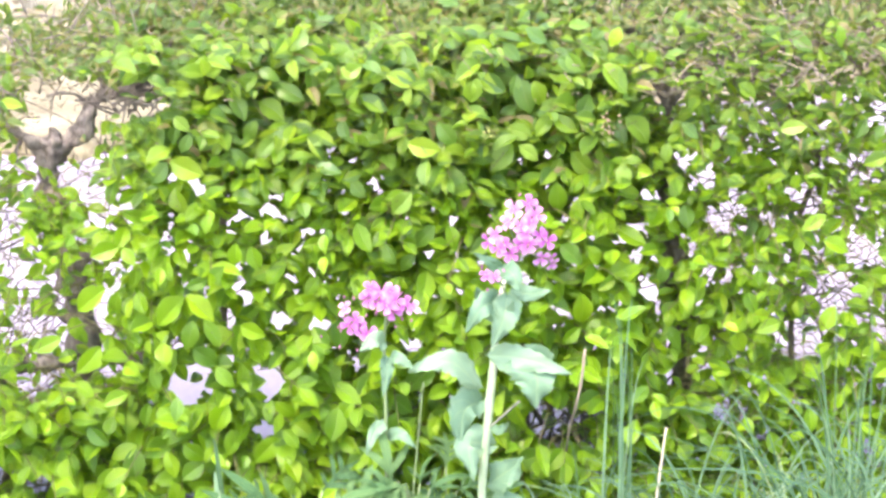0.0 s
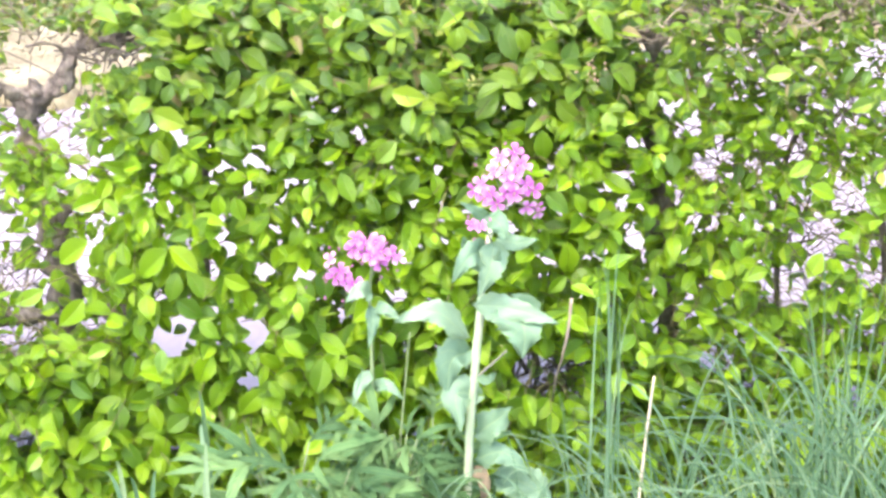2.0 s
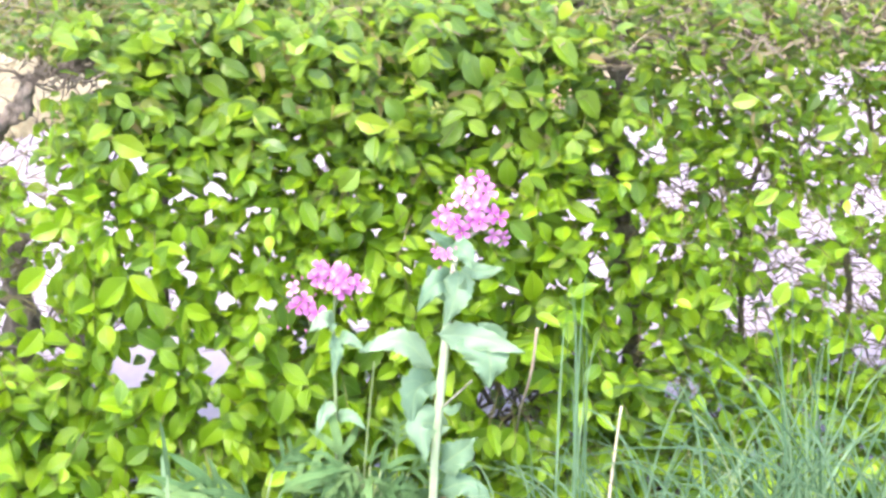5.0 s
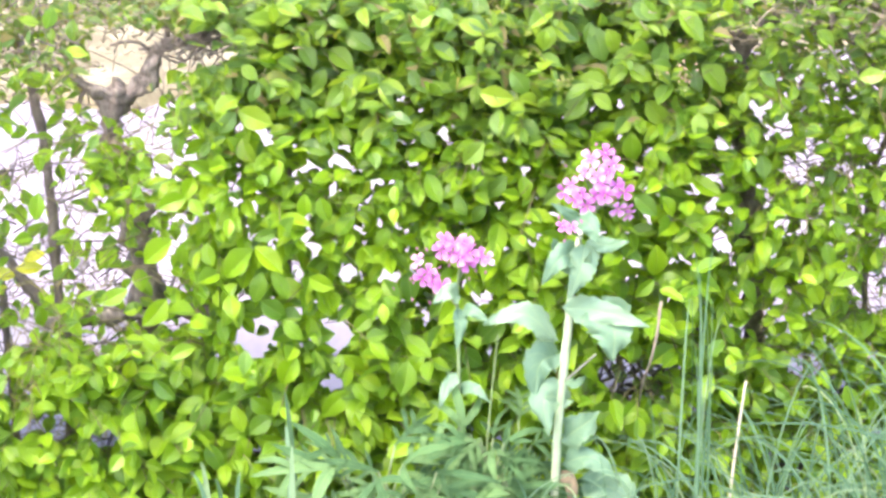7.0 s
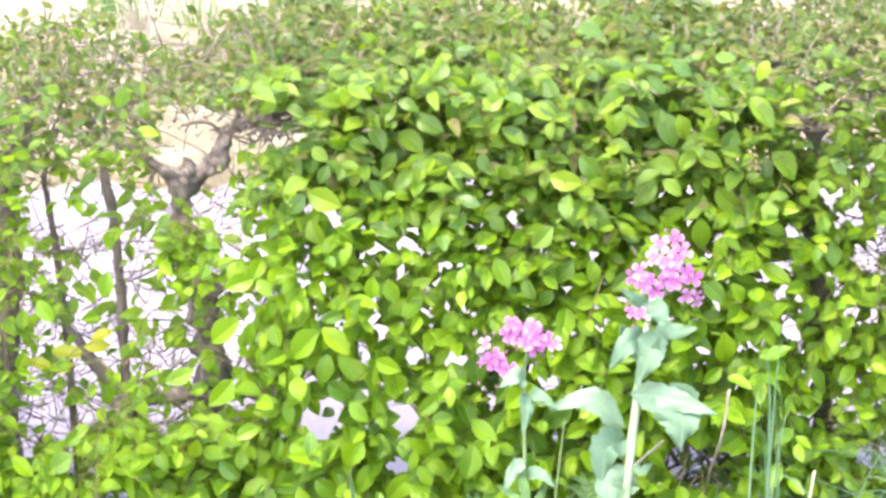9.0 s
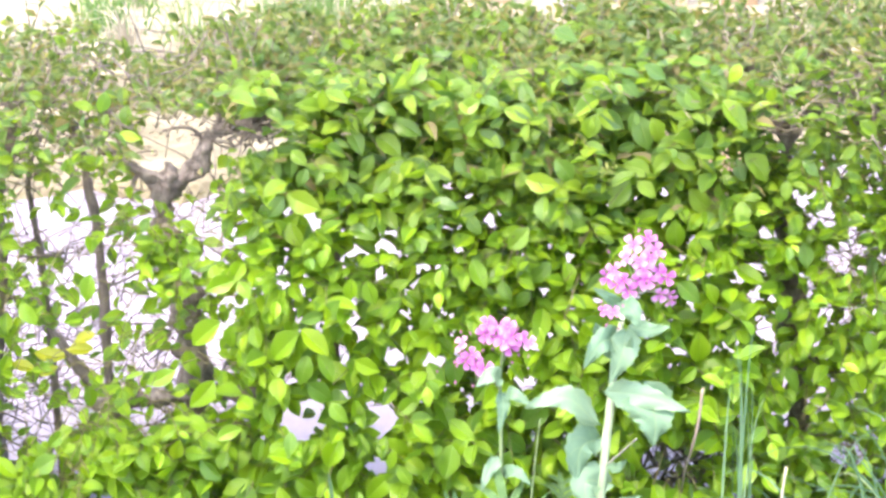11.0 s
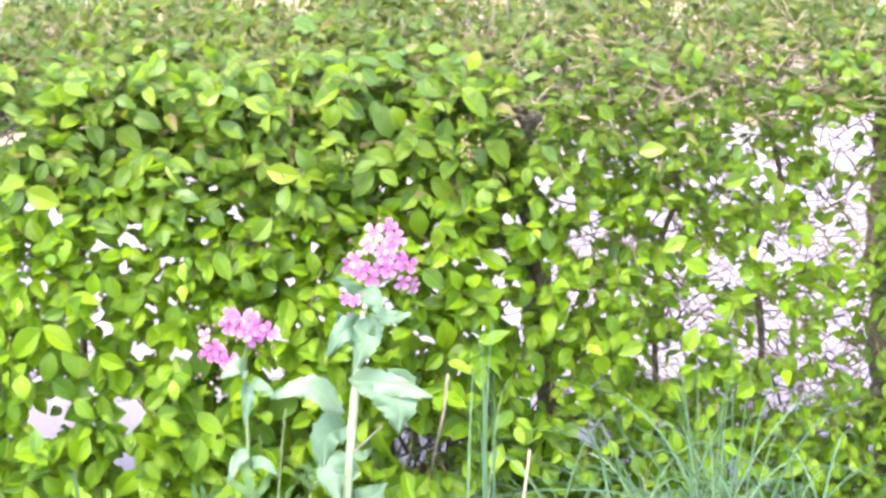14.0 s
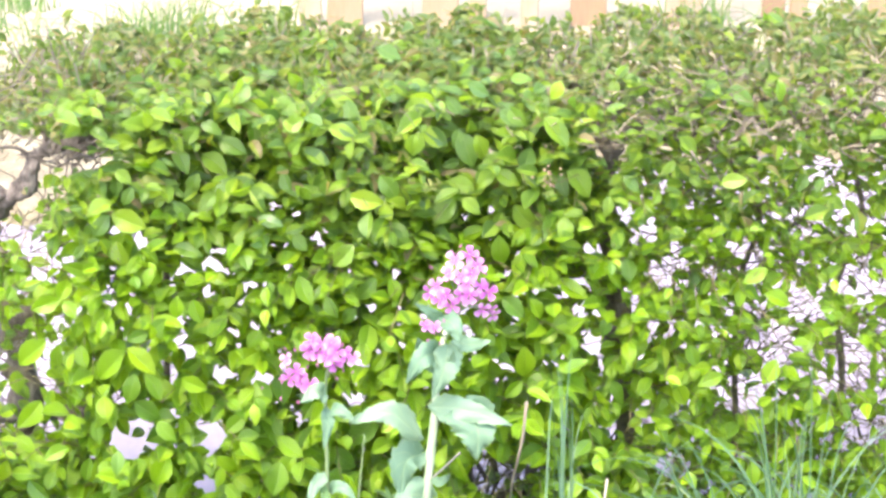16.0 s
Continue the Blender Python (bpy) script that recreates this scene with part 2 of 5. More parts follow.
def tube_data(line, radii, sides=8, rough=0.0):
    """A tapered tube along a line, knobbly by rough."""
    verts, faces, uvs, n = [], [], [], len(line)
    for i, q in enumerate(line):
        way = (line[min(i + 1, n - 1)] - line[max(i - 1, 0)]).normalized()
        side = way.cross(Vector((0.3, 1, 0.2))).normalized()
        up = way.cross(side)
        r = float(np.interp(i / (n - 1), np.linspace(0, 1, len(radii)), radii))
        for s in range(sides):
            a = 2 * math.pi * s / sides
            out = side * math.cos(a) + up * math.sin(a)
            k = 1 + rough * noise.noise((q + out * 0.02) * 45) + rough * 0.6 * noise.noise(q * 18)
            k += rough * 0.5 * noise.noise(out * 1.7 + q * 130)
            verts.append(q + out * r * k)
            uvs.append((s / sides, i / n))
    for i in range(n - 1):
        for s in range(sides):
            t = (s + 1) % sides
            faces.append((i * sides + s, i * sides + t, (i + 1) * sides + t, (i + 1) * sides + s))
    faces.append(tuple(range(sides))[::-1])
    faces.append(tuple((n - 1) * sides + s for s in range(sides)))
    return verts, faces, uvs


def tube(name, points, radii, mat, sides=8, rough=0.0, steps=5):
    v, f, u = tube_data(smooth_line(points, steps), radii, sides, rough)
    return mesh_from(name, v, f, mat, u)


def joined(pieces):
    verts, faces, uvs = [], [], []
    for v, f, u in pieces:
        k = len(verts)
        verts += list(v)
        uvs += list(u)
        faces += [tuple(i + k for i in face) for face in f]
    return verts, faces, uvs


# the outline of a hedge leaf: egg-shaped, with a drawn-out tip
LEAF_U = np.array([0.0, 0.09, 0.24, 0.41, 0.59, 0.77, 0.91, 1.0])
LEAF_W = np.array([0.05, 0.40, 0.79, 1.0, 0.95, 0.67, 0.28, 0.01])
LEAF_FACES = [(3 * i + c, 3 * i + c + 1, 3 * i + c + 4, 3 * i + c + 3) for i in range(7) for c in range(2)]


def leaf_points(length, width, fold, curl, twist=0.0):
    """Leaf blades along +y, facing +z, for arrays of sizes: (n, 24, 3)."""
    n = len(length)
    pts = np.zeros((n, 8, 3, 3))
    for c, s in enumerate((-1, 0, 1)):
        w = LEAF_W[None] * width[:, None] * 0.5
        pts[:, :, c, 0] = s * w
        pts[:, :, c, 1] = LEAF_U[None] * length[:, None] - (0.06 * w if s else 0)
        pts[:, :, c, 2] = abs(s) * w * fold[:, None] - curl[:, None] * length[:, None] * LEAF_U[None] ** 2 + s * w * twist * LEAF_U[None]
    return pts.reshape(n, 24, 3)


LEAF_UV = np.array([(s, u) for u in LEAF_U for s in (-1.0, 0.0, 1.0)])


def frames(tip, face):
    """Turns whose y is tip and whose z lies near face: (n, 3, 3)."""
    y = tip / np.linalg.norm(tip, axis=1, keepdims=True)
    x = np.cross(y, face)
    x /= np.linalg.norm(x, axis=1, keepdims=True) + 1e-9
    return np.stack([x, y, np.cross(x, y)], axis=2)


def ribbon(line, widths, face, fold=0.15, columns=3):
    """A blade along a line, its width from a function of 0 to 1, turned towards face."""
    verts, faces, uvs, n = [], [], [], len(line)
    for i, q in enumerate(line):
        u = i / (n - 1)
        way = (line[min(i + 1, n - 1)] - line[max(i - 1, 0)]).normalized()
        side = way.cross(Vector(face)).normalized()
        up = side.cross(way)
        w = widths(u)
        for c in range(columns):
            s = 2 * c / (columns - 1) - 1
            verts.append(q + side * s * w / 2 + up * abs(s) * w * fold)
            uvs.append((s, u))
    for i in range(n - 1):
        for c in range(columns - 1):
            a = i * columns + c
            faces.append((a, a + 1, a + columns + 1, a + columns))
    return verts, faces, uvs


# ---- the ground and what lies behind the hedge ----
def sheet(name, x0, x1, y0, y1, z, mat, label, nx=2, ny=2, rise=0.0, seed=0.0, wobble=0.0, slant=0.0):
    verts, faces = [], []
    for j in range(ny + 1):
        for i in range(nx + 1):
            x, y = x0 + (x1 - x0) * i / nx, y0 + (y1 - y0) * j / ny
            edge = wobble * (noise.noise(Vector((x * 3.1, seed, 0.0))) + 0.5 * noise.noise(Vector((x * 9.0, seed, 4.0)))) * (1 - j / ny)
            low = 0.05 if wobble and j == 0 else 0.0
            edge += slant * max(-1.2, min(1.2, x)) * (1 - j / ny)
            verts.append((x, y + edge, z - low + rise * (noise.noise(Vector((x * 3, y * 3, seed))) + 0.5 * noise.noise(Vector((x * 11, y * 11, seed))))))
    for j in range(ny):
        for i in range(nx):
            a = j * (nx + 1) + i
            faces.append((a, a + 1, a + nx + 2, a + nx + 1))
    return tagged(new(name, mesh_from(name, verts, faces, mat)), label, "ground", kind="structure")


sheet("ground", -400, 400, -400, 400, -0.03, mat_gravel, "pale dry gravelly ground reaching into the distance")
sheet("planting_bed", -6, 6, -0.9, 0.29, 0.0, mat_soil, "dark crumbly soil under the hedge", 90, 24, 0.012, 3.0)
slab_mesh = mesh_from("slab", [(x, y, z) for z in (-0.03, 0.012) for x, y in ((-0.6, -0.5), (0.6, -0.5), (0.6, 0.5), (-0.6, 0.5))],
                      [(4, 5, 6, 7), (0, 1, 5, 4), (1, 2, 6, 5), (2, 3, 7, 6), (3, 0, 4, 7)], mat_path, smooth=False)
path = tagged(new("pavement"), "pale sunlit concrete path behind the hedge", "pavement", kind="structure")
for i in range(-4, 5):
    slab = part("slab", slab_mesh, path)
    slab.location = (i * 1.206, 1.49, 0)
    slab.scale = (1, 2.42, 1)
sheet("verge", -5, 5, 2.16, 3.25, 0.03, mat_verge, "strip of dry tan grass and earth beside the path", 260, 40, 0.03, 9.0, 0.2, 0.30)


def dry_tuft(at, blades, reach, seed):
    rng = random.Random(seed)
    ob = thing("dry_grass_tuft", at, "bleached tuft of dry straw-coloured grass", "grass", "dry tufts on the verge")
    pieces = []
    for _ in range(blades):
        a, lean, h = rng.uniform(0, 6.28), rng.uniform(0.1, 0.9), reach * rng.uniform(0.5, 1.0)
        foot = Vector((rng.gauss(0, 0.02), rng.gauss(0, 0.02), -0.01))
        out = Vector((math.cos(a), math.sin(a), 0))
        line = smooth_line([foot, foot + out * h * lean * 0.35 + Vector((0, 0, h * 0.6)), foot + out * h * lean + Vector((0, 0, h * (1 - 0.5 * lean)))], 3)
        w = rng.uniform(0.004, 0.008)
        pieces.append(ribbon(line, lambda u, w=w: w * (1 - u) + 0.0006, (rng.uniform(-1, 1), -1, 0.4)))
    part("sward", mesh_from("blades", *joined(pieces)[:2], mat_straw), ob, kind="stuff")
    return ob


rng = random.Random(5)
tuft = dry_tuft((-1.25, 2.75, 0.01), 60, 0.22, 1)
for k in range(30):
    copy_thing(tuft, pose(rng.uniform(-2.0, 1.9), rng.uniform(2.45, 3.15), 0.012, 0, 0, rng.uniform(0, 360)) @ Matrix.Scale(1.0, 4))


def green_tuft(at, seed):
    rng = random.Random(seed)
    ob = thing("grass_tuft", at, "yellow-green grass tuft on the pale ground", "grass", "far grass tufts")
    pieces = []
    for _ in range(50):
        a, lean, h = rng.uniform(0, 6.28), rng.uniform(0.1, 1.0), rng.uniform(0.06, 0.24)
        foot = Vector((rng.gauss(0, 0.05), rng.gauss(0, 0.05), -0.01))
        out = Vector((math.cos(a), math.sin(a), 0))
        line = smooth_line([foot, foot + out * h * lean * 0.3 + Vector((0, 0, h * 0.6)), foot + out * h * lean + Vector((0, 0, h * (1 - 0.4 * lean)))], 3)
        pieces.append(ribbon(line, lambda u: 0.006 * (1 - u) + 0.0006, (rng.uniform(-1, 1), -1, 0.4)))
    v, f, u = joined(pieces)
    part("sward", mesh_from("blades", v, f, mat_sward, u), ob, kind="stuff")
    return ob


tuft = green_tuft((-0.85, 3.6, -0.03), 3)
rng = random.Random(14)
for k in range(16):
    x, y = (rng.uniform(-1.5, -0.45), rng.uniform(3.3, 4.3)) if k < 11 else (rng.uniform(0.7, 1.5), rng.uniform(3.3, 4.0))
    copy_thing(tuft, pose(x, y, -0.03, 0, 0, rng.uniform(0, 360)))


def board_mesh(width, height, seed):
    """A sawn board with worn arrises, a little bowed."""
    bm = bmesh.new()
    bmesh.ops.create_cube(bm, size=1)
    bmesh.ops.scale(bm, vec=(width, 0.022, height), verts=bm.verts)
    bmesh.ops.bevel(bm, geom=bm.edges[:], offset=0.004, segments=1, affect="EDGES")
    bmesh.ops.subdivide_edges(bm, edges=[e for e in bm.edges if abs(e.verts[0].co.z - e.verts[1].co.z) > height * 0.5], cuts=6)
    for v in bm.verts:
        v.co.z += height / 2
        v.co.x += 0.006 * noise.noise(Vector((seed, v.co.y * 9, v.co.z * 4)))
    me = bpy.data.meshes.new("board")
    bm.to_mesh(me)
    bm.free()
    me.materials.append(mat_wood)
    return me


fence = thing("board_fence", (0.6, 4.1, -0.03), "weathered fence of pale orange upright boards with gaps", "fence")
BOARDS = [board_mesh(w, 0.95, k) for k, w in enumerate((0.11, 0.07, 0.09, 0.055))]
x, rng = -0.42, random.Random(8)
while x < 2.3:
    k = rng.randrange(4)
    x += (0.055, 0.035, 0.045, 0.0275)[k]
    board = part("board", BOARDS[k], fence)
    board.matrix_basis = pose(x - 0.6, rng.uniform(-0.01, 0.01), -0.02, 0, rng.uniform(-1.5, 1.5), rng.uniform(-3, 3))
    x += (0.055, 0.035, 0.045, 0.0275)[k] + rng.choice((0.012, 0.03, 0.10, 0.18))
for z in (0.30, 0.75):
    bm = bmesh.new()
    bmesh.ops.create_cube(bm, size=1)
    bmesh.ops.scale(bm, vec=(2.9, 0.04, 0.07), verts=bm.verts)
    bmesh.ops.bevel(bm, geom=bm.edges[:], offset=0.006, segments=1, affect="EDGES")
    me = bpy.data.meshes.new("rail")
    bm.to_mesh(me)
    bm.free()
    me.materials.append(mat_wood)
    rail = part("rail", me, fence)
    rail.location = (0.42, 0.034, z)

bm = bmesh.new()
bmesh.ops.create_icosphere(bm, subdivisions=3, radius=0.03)
for v in bm.verts:
    v.co *= 1 + 0.25 * noise.noise(v.co * 40)
    v.co.z = v.co.z * 0.75 + 0.018
me = bpy.data.meshes.new("white_stone")
bm.to_mesh(me)
bm.free()
me.materials.append(mat_path)
stone = tagged(new("white_stone", me), "small white stone lying before the board fence", "stone")
stone.location = (-0.06, 3.98, -0.03)

# ---- the hedge ----
hedge = thing("hedge", (0, 0.25, 0), "low clipped hedge with fresh yellow-green leaves and bare gaps", "hedge")


def hedge_mesh(name, me, label="", kind=""):
    ob = part(name, me, hedge, label, kind)
    ob.matrix_parent_inverse = Matrix.Translation((0, -0.25, 0))
    return ob


WOOD = [  # points, foot and head radius
    ("trunk", [(-0.50, 0.26, -0.02), (-0.518, 0.25, 0.16), (-0.535, 0.255, 0.316), (-0.546, 0.25, 0.415), (-0.566, 0.248, 0.495), (-0.559, 0.25, 0.541), (-0.545, 0.25, 0.562)], (0.021, 0.017)),
    ("branch", [(-0.550, 0.25, 0.552), (-0.574, 0.246, 0.557), (-0.600, 0.25, 0.566), (-0.617, 0.247, 0.577), (-0.627, 0.25, 0.588), (-0.648, 0.25, 0.590)], (0.0105, 0.0045)),
    ("branch", [(-0.558, 0.25, 0.543), (-0.527, 0.248, 0.556), (-0.509, 0.25, 0.575), (-0.503, 0.245, 0.598), (-0.490, 0.25, 0.616), (-0.469, 0.25, 0.627), (-0.438, 0.246, 0.637), (-0.391, 0.25, 0.643)], (0.0125, 0.004)),
    ("branch", [(-0.486, 0.25, 0.617), (-0.481, 0.246, 0.640), (-0.488, 0.24, 0.654), (-0.502, 0.24, 0.657)], (0.0055, 0.0025)),
    ("branch", [(-0.470, 0.25, 0.625), (-0.445, 0.256, 0.620), (-0.420, 0.25, 0.628), (-0.400, 0.25, 0.631)], (0.005, 0.0025)),
    ("branch", [(-0.502, 0.25, 0.602), (-0.514, 0.245, 0.621), (-0.533, 0.24, 0.627), (-0.556, 0.24, 0.622)], (0.004, 0.0018)),
    ("branch", [(-0.592, 0.25, 0.562), (-0.603, 0.245, 0.545), (-0.601, 0.24, 0.522)], (0.0035, 0.0018)),
    ("branch", [(-0.66, 0.19, 0.25), (-0.552, 0.18, 0.261), (-0.468, 0.18, 0.267), (-0.36, 0.2, 0.262)], (0.012, 0.009)),
    ("stem", [(-0.64, 0.22, -0.02), (-0.643, 0.22, 0.266), (-0.646, 0.22, 0.447), (-0.657, 0.22, 0.55), (-0.664, 0.22, 0.60), (-0.672, 0.22, 0.635)], (0.0072, 0.0052)),
    ("branch", [(-0.60, 0.2, 0.16), (-0.653, 0.2, 0.259), (-0.693, 0.2, 0.315), (-0.722, 0.2, 0.363), (-0.748, 0.2, 0.427)], (0.010, 0.004)),
    ("trunk", [(-0.84, 0.28, -0.02), (-0.822, 0.28, 0.297), (-0.808, 0.28, 0.422), (-0.808, 0.28, 0.52), (-0.782, 0.28, 0.585), (-0.762, 0.28, 0.66)], (0.017, 0.010)),
    ("stem", [(-0.735, 0.3, -0.02), (-0.741, 0.3, 0.275), (-0.749, 0.3, 0.426), (-0.76, 0.3, 0.531), (-0.739, 0.3, 0.596)], (0.006, 0.004)),
    ("trunk", [(0.32, 0.22, -0.02), (0.312, 0.22, 0.16), (0.298, 0.22, 0.327), (0.288, 0.22, 0.425), (0.272, 0.22, 0.544), (0.273, 0.225, 0.60), (0.276, 0.23, 0.645)], (0.017, 0.009)),
    ("branch", [(0.289, 0.22, 0.42), (0.264, 0.2, 0.473), (0.204, 0.2, 0.47), (0.13, 0.2, 0.455)], (0.011, 0.006)),
    ("branch", [(0.273, 0.23, 0.63), (0.323, 0.25, 0.668), (0.392, 0.25, 0.652), (0.45, 0.25, 0.60)], (0.012, 0.006)),
    ("branch", [(0.275, 0.24, 0.625), (0.243, 0.28, 0.669), (0.22, 0.28, 0.72)], (0.010, 0.006)),
    ("trunk", [(0.80, 0.25, -0.02), (0.793, 0.25, 0.142), (0.774, 0.25, 0.278), (0.758, 0.25, 0.476), (0.75, 0.25, 0.636), (0.729, 0.25, 0.70)], (0.018, 0.011)),
    ("stem", [(0.47, 0.3, -0.02), (0.466, 0.3, 0.21), (0.46, 0.3, 0.347), (0.466, 0.3, 0.438), (0.486, 0.3, 0.519), (0.468, 0.3, 0.65)], (0.0055, 0.0035)),
    ("stem", [(0.62, 0.3, -0.02), (0.612, 0.3, 0.191), (0.612, 0.3, 0.302), (0.596, 0.3, 0.42), (0.627, 0.3, 0.518), (0.6, 0.3, 0.63)], (0.006, 0.004)),
    ("branch", [(0.04, 0.24, 0.10), (0.143, 0.23, 0.135), (0.212, 0.22, 0.15), (0.30, 0.21, 0.185)], (0.005, 0.008)),
    ("trunk", [(-0.10, 0.26, -0.02), (-0.11, 0.26, 0.2), (-0.08, 0.25, 0.4), (-0.12, 0.28, 0.66)], (0.007, 0.004)),
    ("trunk", [(-0.35, 0.30, -0.02), (-0.337, 0.29, 0.2), (-0.33, 0.28, 0.42), (-0.31, 0.28, 0.66)], (0.006, 0.004)),
    ("trunk", [(0.10, 0.24, -0.02), (0.09, 0.25, 0.2), (0.11, 0.24, 0.42), (0.08, 0.27, 0.66)], (0.007, 0.004)),
    ("trunk", [(-1.08, 0.26, -0.02), (-1.10, 0.26, 0.3), (-1.06, 0.25, 0.66)], (0.017, 0.010)),
    ("trunk", [(1.05, 0.26, -0.02), (1.08, 0.26, 0.3), (1.04, 0.25, 0.66)], (0.017, 0.010)),
]
for name, pts, radii in WOOD:
    thick = radii[0] > 0.01
    hedge_mesh(name, tube(name, pts, radii, mat_bark if thick else mat_twig, 12 if thick else 8, 0.95 if thick else 0.5, 9))

# openings through the foliage: middle x and z on the plane y = 0.12, half width and half height
OPEN_LEFT = [(-0.678, 0.546, 0.059, 0.031), (-0.695, 0.495, 0.044, 0.031), (-0.598, 0.498, 0.03, 0.03), (-0.452, 0.501, 0.041, 0.025),
             (-0.592, 0.42, 0.034, 0.051), (-0.667, 0.406, 0.03, 0.043), (-0.557, 0.365, 0.042, 0.044), (-0.716, 0.261, 0.084, 0.031),
             (-0.76, 0.222, 0.034, 0.02), (-0.761, 0.392, 0.018, 0.044), (-0.494, 0.542, 0.025, 0.022), (-0.466, 0.367, 0.013, 0.035),
             (-0.628, 0.46, 0.026, 0.15), (-0.497, 0.345, 0.024, 0.055), (-0.53, 0.283, 0.075, 0.013), (-0.668, 0.345, 0.028, 0.05), (-0.515, 0.617, 0.068, 0.066), (-0.44, 0.65, 0.06, 0.026)]
OPEN_MIDDLE = [(-0.341, 0.538, 0.013, 0.02), (-0.265, 0.505, 0.031, 0.013), (-0.254, 0.466, 0.01, 0.011), (-0.222, 0.414, 0.011, 0.015),
               (-0.152, 0.372, 0.009, 0.011), (-0.185, 0.339, 0.01, 0.019), (-0.362, 0.254, 0.030, 0.034), (-0.258, 0.257, 0.026, 0.021),
               (-0.034, 0.574, 0.006, 0.008), (-0.111, 0.539, 0.008, 0.011), (-0.153, 0.499, 0.008, 0.005), (-0.008, 0.495, 0.011, 0.008),
               (-0.084, 0.463, 0.011, 0.006), (0.114, 0.581, 0.011, 0.013), (0.084, 0.573, 0.007, 0.008), (-0.264, 0.193, 0.012, 0.017)]
OPEN_RIGHT = [(0.289, 0.574, 0.010, 0.010), (0.312, 0.545, 0.015, 0.010), (0.347, 0.502, 0.027, 0.018), (0.446, 0.524, 0.022, 0.021), (0.513, 0.573, 0.025, 0.009),
              (0.578, 0.596, 0.016, 0.026), (0.685, 0.623, 0.029, 0.042), (0.661, 0.55, 0.035, 0.03), (0.612, 0.496, 0.056, 0.03),
              (0.525, 0.458, 0.025, 0.019), (0.483, 0.399, 0.036, 0.032), (0.574, 0.371, 0.041, 0.044), (0.699, 0.362, 0.04, 0.061),
              (0.448, 0.331, 0.021, 0.029), (0.245, 0.4, 0.010, 0.011), (0.398, 0.497, 0.013, 0.007), (0.344, 0.419, 0.015, 0.013),
              (0.624, 0.282, 0.041, 0.018), (0.361, 0.227, 0.026, 0.014), (0.292, 0.273, 0.016, 0.01), (0.134, 0.362, 0.008, 0.009),
              (0.696, 0.504, 0.027, 0.032), (0.265, 0.53, 0.003, 0.02), (0.27, 0.66, 0.012, 0.012)]
OPEN_LOW = [(-0.66, 0.118, 0.043, 0.018), (-0.69, 0.177, 0.019, 0.019), (-0.572, 0.105, 0.018, 0.012)]
OPEN_WIDE = [(0.616, 0.496, 0.024, 0.024), (0.686, 0.615, 0.023, 0.036), (0.686, 0.519, 0.018, 0.021), (0.448, 0.521, 0.018, 0.021), (0.529, 0.462, 0.018, 0.013), (0.519, 0.570, 0.016, 0.011), (0.483, 0.405, 0.027, 0.012), (0.715, 0.573, 0.007, 0.030), (0.641, 0.641, 0.012, 0.012), (0.586, 0.562, 0.018, 0.009)]
OPEN = np.array(OPEN_LEFT + OPEN_MIDDLE + OPEN_RIGHT + OPEN_LOW + OPEN_WIDE)
LINE_FROM = np.array((0.03, -2.68, 1.38))   # the openings run through the hedge along lines from here
gen = np.random.default_rng(11)


def on_face(p):
    """Where the line through p meets the hedge's face: x and z."""
    k = (0.12 - LINE_FROM[1]) / (p[:, 1] - LINE_FROM[1])
    q = LINE_FROM + (p - LINE_FROM) * k[:, None]
    return q[:, 0], q[:, 2]


def openness(p, grow):
    """Below 1: inside an opening."""
    x, z = on_face(p)
    grow = np.broadcast_to(grow, x.shape)[:, None]
    d = np.hypot((x[:, None] - OPEN[None, :, 0]) / (OPEN[None, :, 2] + grow), (z[:, None] - OPEN[None, :, 1]) / (OPEN[None, :, 3] + grow))
    return d.min(axis=1)


def top_height(x, y):
    h = 0.715 + 0.10 * np.clip(y - 0.1, 0, 0.4) + 0.02 * np.clip(x, -0.5, 0.6)
    h = h - 0.035 * np.clip((-0.40 - x) / 0.12, 0, 1)
    return h - 0.03 * np.exp(-((x + 0.62) / 0.07) ** 2) + 0.012 * np.sin(x * 23) + 0.008 * np.sin(x * 61 + y * 17)


def front_depth(x, z):
    return 0.035 + 0.05 * np.clip((x + 0.1) / 0.7, 0, 1) + 0.075 * np.clip((z - 0.44) / 0.28, 0, 1) + 0.018 * np.sin(x * 17 + z * 9) + 0.014 * np.sin(x * 41 - z * 31) - 0.02 * np.clip(0.3 - z, 0, 0.3) / 0.3


def sparse(x, z):
    """How thin the foliage is: 0 full, 1 nearly bare."""
    left = 1.5 * np.clip((-0.40 - x) / 0.06, 0, 1) * np.clip((z - 0.24) / 0.05, 0, 1) * np.clip((0.64 - z) / 0.04, 0, 1)
    left = left * (1 - 0.85 * np.exp(-((x + 0.535) / 0.045) ** 2) * np.clip((0.53 - z) / 0.03, 0, 1) * np.clip((z - 0.36) / 0.03, 0, 1))
    right = np.clip((x - 0.24) / 0.10, 0, 1) * np.clip((z - 0.22) / 0.06, 0, 1) * np.clip((0.68 - z) / 0.05, 0, 1)
    brown = 0.8 * np.clip((x - 0.20) / 0.06, 0, 1) * np.clip((0.72 - x) / 0.06, 0, 1) * np.clip((z - 0.61) / 0.03, 0, 1)
    airy = 1.25 * np.clip((-0.41 - x) / 0.06, 0, 1) * np.clip((z - 0.60) / 0.03, 0, 1)
    return np.maximum(np.maximum(left, airy), np.maximum((0.45 + 0.3 * np.clip((x - 0.42) / 0.08, 0, 1)) * right, brown))


